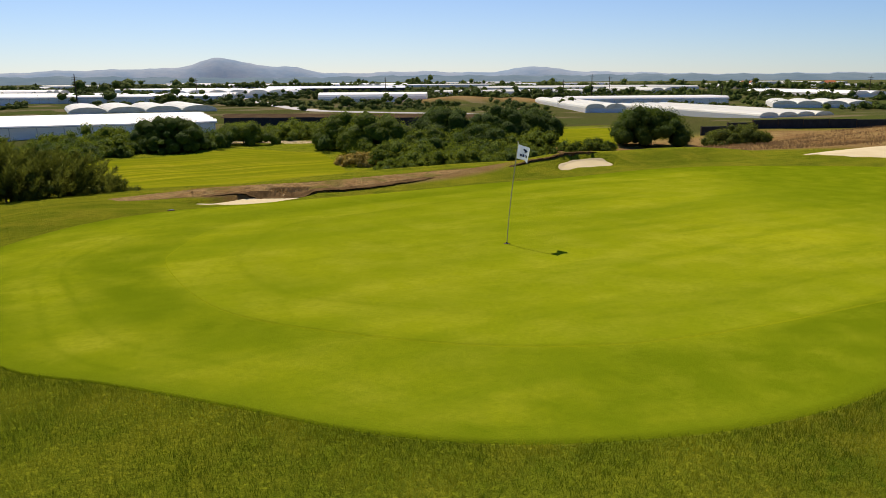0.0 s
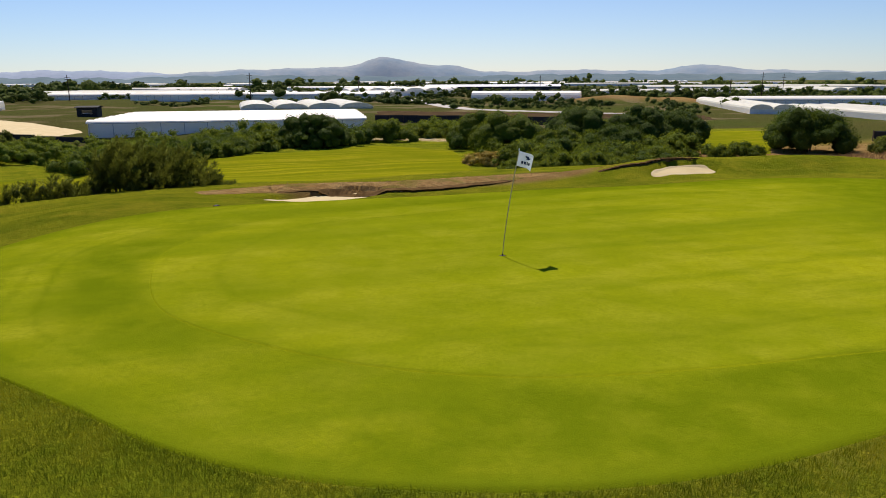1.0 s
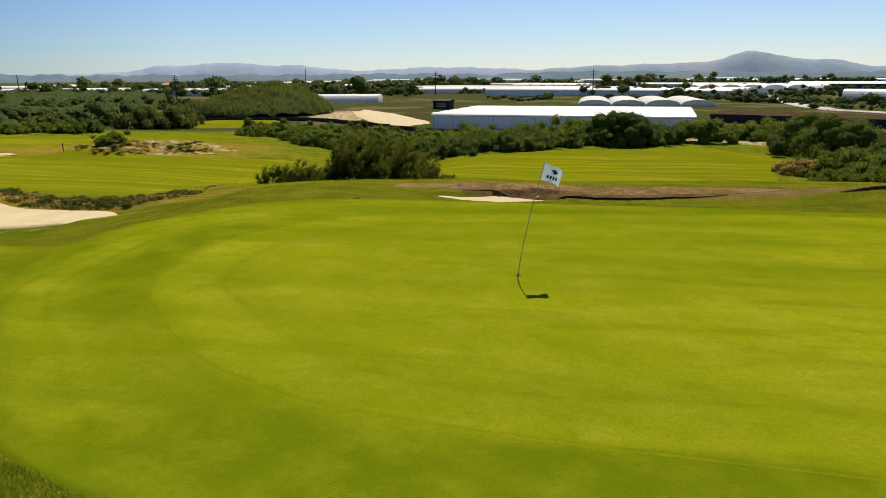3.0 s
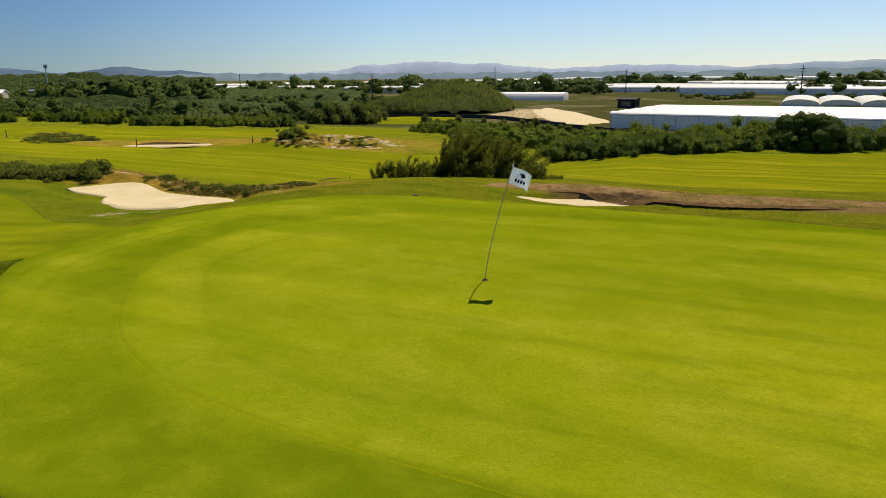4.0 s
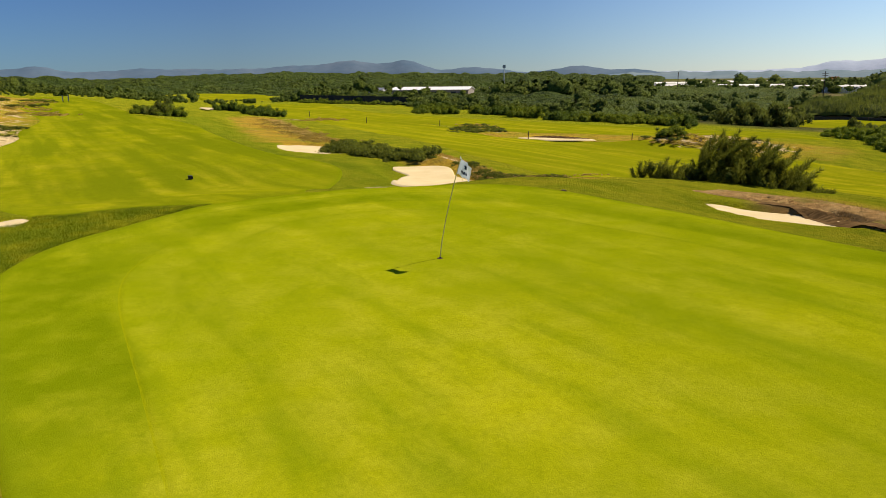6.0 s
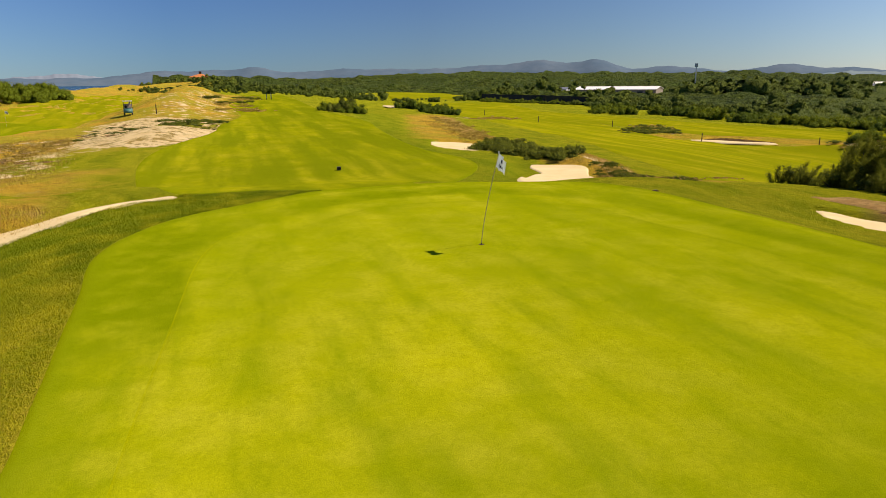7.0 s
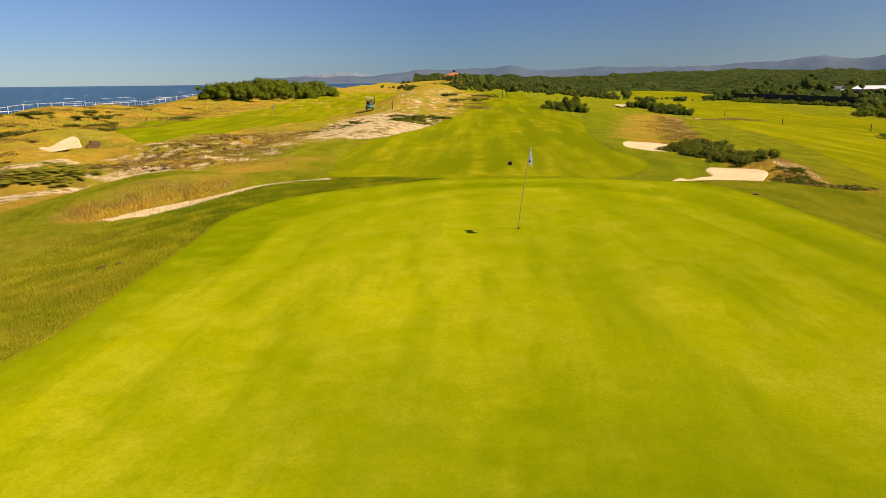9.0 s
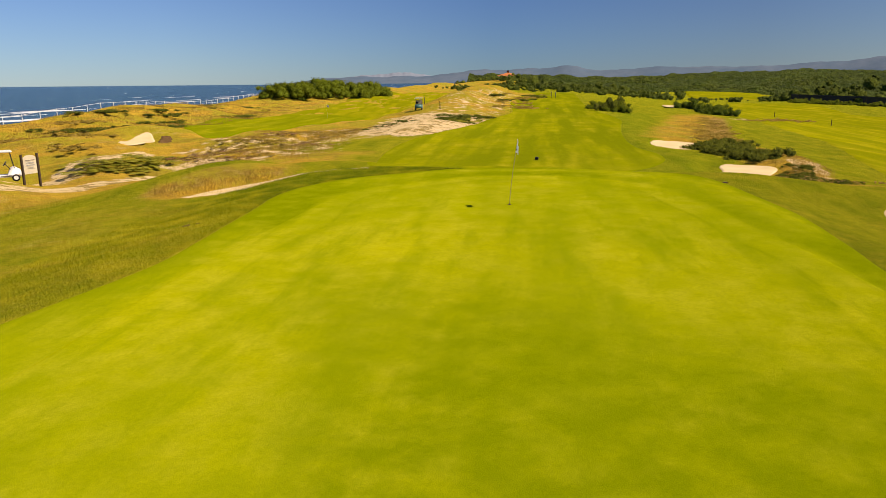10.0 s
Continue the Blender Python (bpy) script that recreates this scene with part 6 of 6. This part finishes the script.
# ---------------------------------------------------------------- greenhouses and farm buildings
def greenhouse(x, y, turn, length, spans, w, wall, rise, film, label, group="greenhouses", seg=8, posts=True, dz=0.0):
    """Rows of arched film tunnels side by side, on low walls. The tunnels run along local x."""
    g = standing("greenhouse", x, y, turn, dz)
    half = spans * w / 2
    for k in range(spans):
        bm = bmesh.new()
        y0 = -half + k * w
        prof = [(y0 + 0.02, wall)] + [(y0 + w / 2 - (w / 2 - 0.02) * math.cos(math.pi * i / seg), wall + 0.02 + rise * math.sin(math.pi * i / seg)) for i in range(seg + 1)] + [(y0 + w - 0.02, wall)]
        off = 0.35 * (k % 2)
        ends = [[bm.verts.new((px, py, pz)) for py, pz in prof] for px in (-length / 2 + off, length / 2 - off)]
        for i in range(len(prof)):
            j = (i + 1) % len(prof)
            bm.faces.new((ends[0][i], ends[0][j], ends[1][j], ends[1][i]))
        for e in ends:
            bm.faces.new(e)
        part("roof_span", bm, film, g)
    for name, b in (("side_wall", (-length / 2 + 0.5, length / 2 - 0.5, -half, -half + 0.12)), ("side_wall", (-length / 2 + 0.5, length / 2 - 0.5, half - 0.12, half)), ("end_wall", (-length / 2 + 0.4, -length / 2 + 0.5, -half, half)), ("end_wall", (length / 2 - 0.5, length / 2 - 0.4, -half, half))):
        part(name, box(bmesh.new(), *b, -0.8, wall), M_WHITE_FILM, g, "translucent white film wall")
    if posts:
        for k in range(int(length / 5) + 1):
            px = -length / 2 + 0.6 + k * (length - 1.2) / int(length / 5)
            part("post", box(bmesh.new(), px - 0.06, px + 0.06, -half - 0.06, -half - 0.003, -0.8, wall - 0.02), M_STEEL, g)
        part("gutter", box(bmesh.new(), -length / 2, length / 2, -half - 0.2, -half - 0.063, wall - 0.1, wall + 0.08), M_STEEL, g)
    return tagged(g, label, "greenhouse", group)


greenhouse(-89.0, 177.0, 22, 63, 10, 4.6, 2.4, 0.75, M_WHITE_FILM, "large white film greenhouse with many low arched spans")
greenhouse(-124, 300, 118, 60, 4, 13, 0.5, 1.9, M_DULL_FILM, "three tall arched tunnel greenhouses with pale film")
greenhouse(-37, 408, -3, 60, 1, 10, 1.6, 3.6, M_WHITE_FILM, "single long white tunnel greenhouse")
greenhouse(62, 340, 93, 110, 2, 8, 1.5, 1.7, M_DULL_FILM, "pair of pale arched tunnel greenhouses")
greenhouse(98, 268, 103, 96, 4, 6.4, 1.8, 1.1, M_DULL_FILM, "long weathered greenhouse with four arched spans")
greenhouse(176, 342, 70, 44, 4, 10, 1.8, 1.5, M_DULL_FILM, "wide pale greenhouse with arched ends")
greenhouse(112, 400, 4, 84, 3, 8, 2.2, 1.6, M_WHITE_FILM, "white film greenhouse among the fields")
greenhouse(-196, 420, 6, 150, 8, 7, 2.6, 1.6, M_WHITE_FILM, "broad white greenhouse roof on the plain")
greenhouse(-330, 430, 20, 120, 8, 7, 2.6, 1.6, M_WHITE_FILM, "broad white greenhouse roof on the plain")
greenhouse(-430, 300, 30, 90, 6, 8, 2.8, 2.0, M_WHITE_FILM, "white tunnel greenhouse beyond the reeds")
greenhouse(-262, 258, 35, 36, 2, 8, 1.2, 2.6, M_WHITE_FILM, "white tunnel greenhouse beside the farm track")
greenhouse(-560, 250, 55, 90, 6, 8, 2.8, 2.0, M_WHITE_FILM, "white tunnel greenhouse beyond the woods")
greenhouse(-690, 300, 66, 130, 6, 9, 3.2, 2.2, M_WHITE_FILM, "broad white greenhouse beyond the reeds")
greenhouse(-770, 400, 66, 150, 6, 9, 3.2, 2.2, M_DULL_FILM, "broad white greenhouse beyond the reeds")
farm_rnd = random.Random(9)
for k in range(44):
    az, d = farm_rnd.uniform(-34, 52), farm_rnd.uniform(0, 1) ** 0.8 * 1500 + 520
    greenhouse(-d * math.sin(radians(az)), d * math.cos(radians(az)), -az * 0.3 + farm_rnd.choice((0, 0, 90)) + farm_rnd.uniform(-12, 12), farm_rnd.uniform(60, 190), farm_rnd.randint(2, 6), farm_rnd.uniform(8, 14), 2.8, farm_rnd.uniform(1.6, 3.0), farm_rnd.choice((M_WHITE_FILM, M_DULL_FILM, M_DULL_FILM)), "distant white greenhouse on the plain", "far greenhouses", 6, False)


def shed(name, x, y, turn, length, width, wall, ridge, wall_mat, roof_mat, label, category, openings=5, dz=0.0):
    s = standing(name, x, y, turn, dz)
    l, w = length / 2, width / 2
    bm = bmesh.new()
    prof = [(-w, -0.8), (-w, wall), (0, ridge - 0.12), (w, wall), (w, -0.8)]
    ends = [[bm.verts.new((px, py, pz)) for py, pz in prof] for px in (-l, l)]
    for i in range(5):
        j = (i + 1) % 5
        bm.faces.new((ends[0][i], ends[0][j], ends[1][j], ends[1][i]))
    for e in ends:
        bm.faces.new(e)
    part("wall", bm, wall_mat, s)
    for sign in (-1, 1):
        bm = bmesh.new()
        pts = [(sign * (w + 0.5), wall - 0.08), (0, ridge), (0, ridge + 0.18), (sign * (w + 0.5), wall + 0.12)]
        ends = [[bm.verts.new((px, py, pz)) for py, pz in pts] for px in (-l - 0.5, l + 0.5)]
        for i in range(4):
            j = (i + 1) % 4
            bm.faces.new((ends[0][i], ends[0][j], ends[1][j], ends[1][i]))
        for e in ends:
            bm.faces.new(e)
        part("roof", bm, roof_mat, s)
    for k in range(openings):
        px = -l + (k + 0.5) * length / openings
        for sign in (-1, 1):
            win = part("window", box(bmesh.new(), px - length / openings * 0.25, px + length / openings * 0.25, sign * (w + 0.02) - 0.05, sign * (w + 0.02) + 0.05, wall * 0.35, wall * 0.75), M_GLASS_DARK, s, "dark window")
            part("frame", box(bmesh.new(), px - length / openings * 0.27, px + length / openings * 0.27, sign * (w + 0.03) - 0.06, sign * (w + 0.03) + 0.06, wall * 0.31, wall * 0.345), M_WHITE, win)
    return tagged(s, label, category)


shed("warehouse", -441, 22, 77, 48, 24, 4.4, 6.0, M_SHED, M_WHITE, "low brown warehouse with a white roof", "warehouse", 8)
shed("warehouse", -428, 66, 77, 18, 14, 5.6, 6.0, M_SHED, M_STEEL, "brown flat-roofed plant building", "building", 3)
shed("warehouse", -424, 83, 77, 12, 12, 4.6, 5.4, M_WHITE, M_WHITE, "white annex beside the plant building", "building", 2)
shed("farm_shed", -462, -14, 70, 9, 7, 4.0, 5.2, M_WHITE, M_STEEL, "small white shed beside the warehouse", "shed", 2)
shed("packing_shed", -85, 610, 2, 112, 22, 5.0, 6.6, M_DARK, M_WHITE, "long dark packing shed with a pale roof", "shed", 10)
shed("farm_shed", -166, 218, 20, 6.5, 5, 3.0, 3.4, M_DARK, M_DARK, "small dark farm shed", "shed", 1)


def hipped_house(x, y, turn, length, width, wall, ridge, label, dz=0.0):
    """A low house under a hipped tile roof with a broad chimney."""
    h = standing("house", x, y, turn, dz)
    l, w = length / 2, width / 2
    part("wall", box(bmesh.new(), -l, l, -w, w, -0.8, wall), M_WALL, h)
    bm = bmesh.new()
    eaves = [bm.verts.new((sx * (l + 0.7), sy * (w + 0.7), wall + 0.02)) for sx, sy in ((-1, -1), (1, -1), (1, 1), (-1, 1))]
    top = [bm.verts.new((sx * (l - w), 0, ridge)) for sx in (-1, 1)]
    for f in ((0, 1, 5, 4), (2, 3, 4, 5), (1, 2, 5), (3, 0, 4)):
        bm.faces.new([(eaves + top)[k] for k in f])
    bm.faces.new(eaves[::-1])
    roof = part("roof", bm, M_ROOF, h, "orange tiled hipped roof")
    part("chimney", box(bmesh.new(), l * 0.1, l * 0.1 + 1.4, -0.7, 0.7, wall + 0.4, ridge + 1.3, 0.05), M_TIMBER, roof, "broad dark chimney")
    for k in range(5):
        px = -l + (k + 0.5) * length / 5
        part("window", box(bmesh.new(), px - 0.7, px + 0.7, w + 0.003, w + 0.06, 0.9, 2.1), M_GLASS_DARK, h, "dark window")
    return tagged(h, label, "house")


hipped_house(-381, -222, 25, 17, 11, 2.6, 4.6, "wide low house with an orange hipped tile roof", -1.2)
for k in range(9):
    az, d = farm_rnd.choice((-38, -30, 104, 110, 113, 116, -25, 76, 60)) + farm_rnd.uniform(-3, 3), farm_rnd.uniform(800, 1300)
    shed("house", -d * math.sin(radians(az)), d * math.cos(radians(az)), farm_rnd.uniform(0, 180), 13, 9, 6.0, 8.6, M_WHITE, M_ROOF, "distant white house with an orange roof", "house", 3)

mast = standing("floodlight_mast", -405, 62)
part("pole", tube(bmesh.new(), (0, 0, -0.5), (0, 0, 17.4), 0.36, 0.26, 10), M_STEEL, mast)
part("lamp_head", box(bmesh.new(), -0.5, 0.5, -0.8, 0.8, 16.8, 18.6, 0.05), M_STEEL, mast)
tagged(mast, "tall grey floodlight mast beside the warehouse", "mast")

for az, d, h in ((27.3, 380, 15), (4.9, 520, 14), (-11.1, 520, 16), (-12.5, 600, 15), (-9.0, 560, 12), (58.9, 420, 13), (49.5, 520, 18), (39.5, 480, 15), (69, 500, 14), (19, 520, 13), (-30, 560, 14), (-20.5, 480, 10)):
    p = standing("power_pole", 6 - d * math.sin(radians(az)), 3 + d * math.cos(radians(az)), farm_rnd.uniform(0, 180))
    part("pole", tube(bmesh.new(), (0, 0, -0.5), (0, 0, h), 0.28, 0.18, 8), M_TIMBER, p)
    for z in (0.9, 0.82):
        part("crossarm", box(bmesh.new(), -1.5, 1.5, -0.1, 0.1, h * z, h * z + 0.2), M_TIMBER, p)
    tagged(p, "slender dark power pole standing on the plain", "power pole", "power poles")


def wall_run(name, line, h, thick, mat, label, category):
    """A fence or wall that follows the ground, panel by panel."""
    w = new(name)
    p = spline(line, len(line) * 5)
    for a, b in zip(p, p[1:]):
        d = Vector((*(b - a), 0))
        m = Matrix.Translation((a[0], a[1], float(height(*a)))) @ Matrix.Rotation(math.atan2(d.y, d.x), 4, "Z")
        bm = box(bmesh.new(), 0.03, d.length - 0.03, -thick / 2, thick / 2, -0.6, h)
        bmesh.ops.transform(bm, verts=bm.verts, matrix=m)
        part("panel", bm, mat, w)
        bm = box(bmesh.new(), -0.06, 0.02, -thick / 2 - 0.05, thick / 2 + 0.05, -0.6, h + 0.12)
        bmesh.ops.transform(bm, verts=bm.verts, matrix=m)
        part("post", bm, M_TIMBER, w)
    return tagged(w, label, category)


wall_run("netting_fence", [(-280, -34), (-258, -12), (-240, 10)], 2.8, 0.08, M_DARK, "tall dark netting fence between the shrubs", "fence")
wall_run("boundary_wall", [(44, 122), (74, 126), (110, 124), (150, 120)], 1.5, 0.25, M_DARK, "long dark boundary wall behind the heath", "wall")
wall_run("field_wall", [(-176, 112), (-166, 128), (-150, 138), (-120, 134), (-84, 134)], 1.0, 0.2, M_DARK, "low dark field wall beside the sand track", "wall")
wall_run("shade_screen", [(-58, 196), (-30, 200), (0, 204)], 2.2, 0.1, M_DARK, "dark green shade screen behind the shrubs", "fence")


def field(name, rail_a, rail_b, mat, label):
    return sheet(name, rail_a, rail_b, 24, 8, 0.25, mat, label, "field")


field("field_soil", [(-70, 232), (-40, 236), (0, 240), (40, 242)], [(-78, 262), (-40, 268), (0, 272), (40, 276)], M_SOIL, "strip of bare reddish tilled soil")
field("field_crop", [(-48, 206), (-20, 210), (6, 212)], [(-50, 226), (-20, 230), (6, 232)], M_FAIRWAY, "strip of bright green crop")
field("field_yellow", [(-146, 96), (-143, 110), (-140, 122)], [(-176, 112), (-172, 126), (-166, 140)], M_FAIRWAY_N, "yellowish grass field below the reeds")
field("field_sand", [(-160, 164), (-140, 150), (-116, 138)], [(-190, 200), (-160, 182), (-122, 160)], M_SAND, "pale sandy farm yard and track")
field("farm_track", [(-150, 540), (-120, 474), (-77, 358), (-52, 306), (-35, 288), (20, 276)], [(-156, 540), (-127, 474), (-84, 358), (-58, 300), (-36, 282), (20, 271)], M_CONCRETE, "pale farm track between the fields")
field("field_soil", [(-30, 430), (20, 440), (60, 460)], [(-40, 520), (20, 540), (60, 560)], M_SOIL, "brown tilled field on the plain")
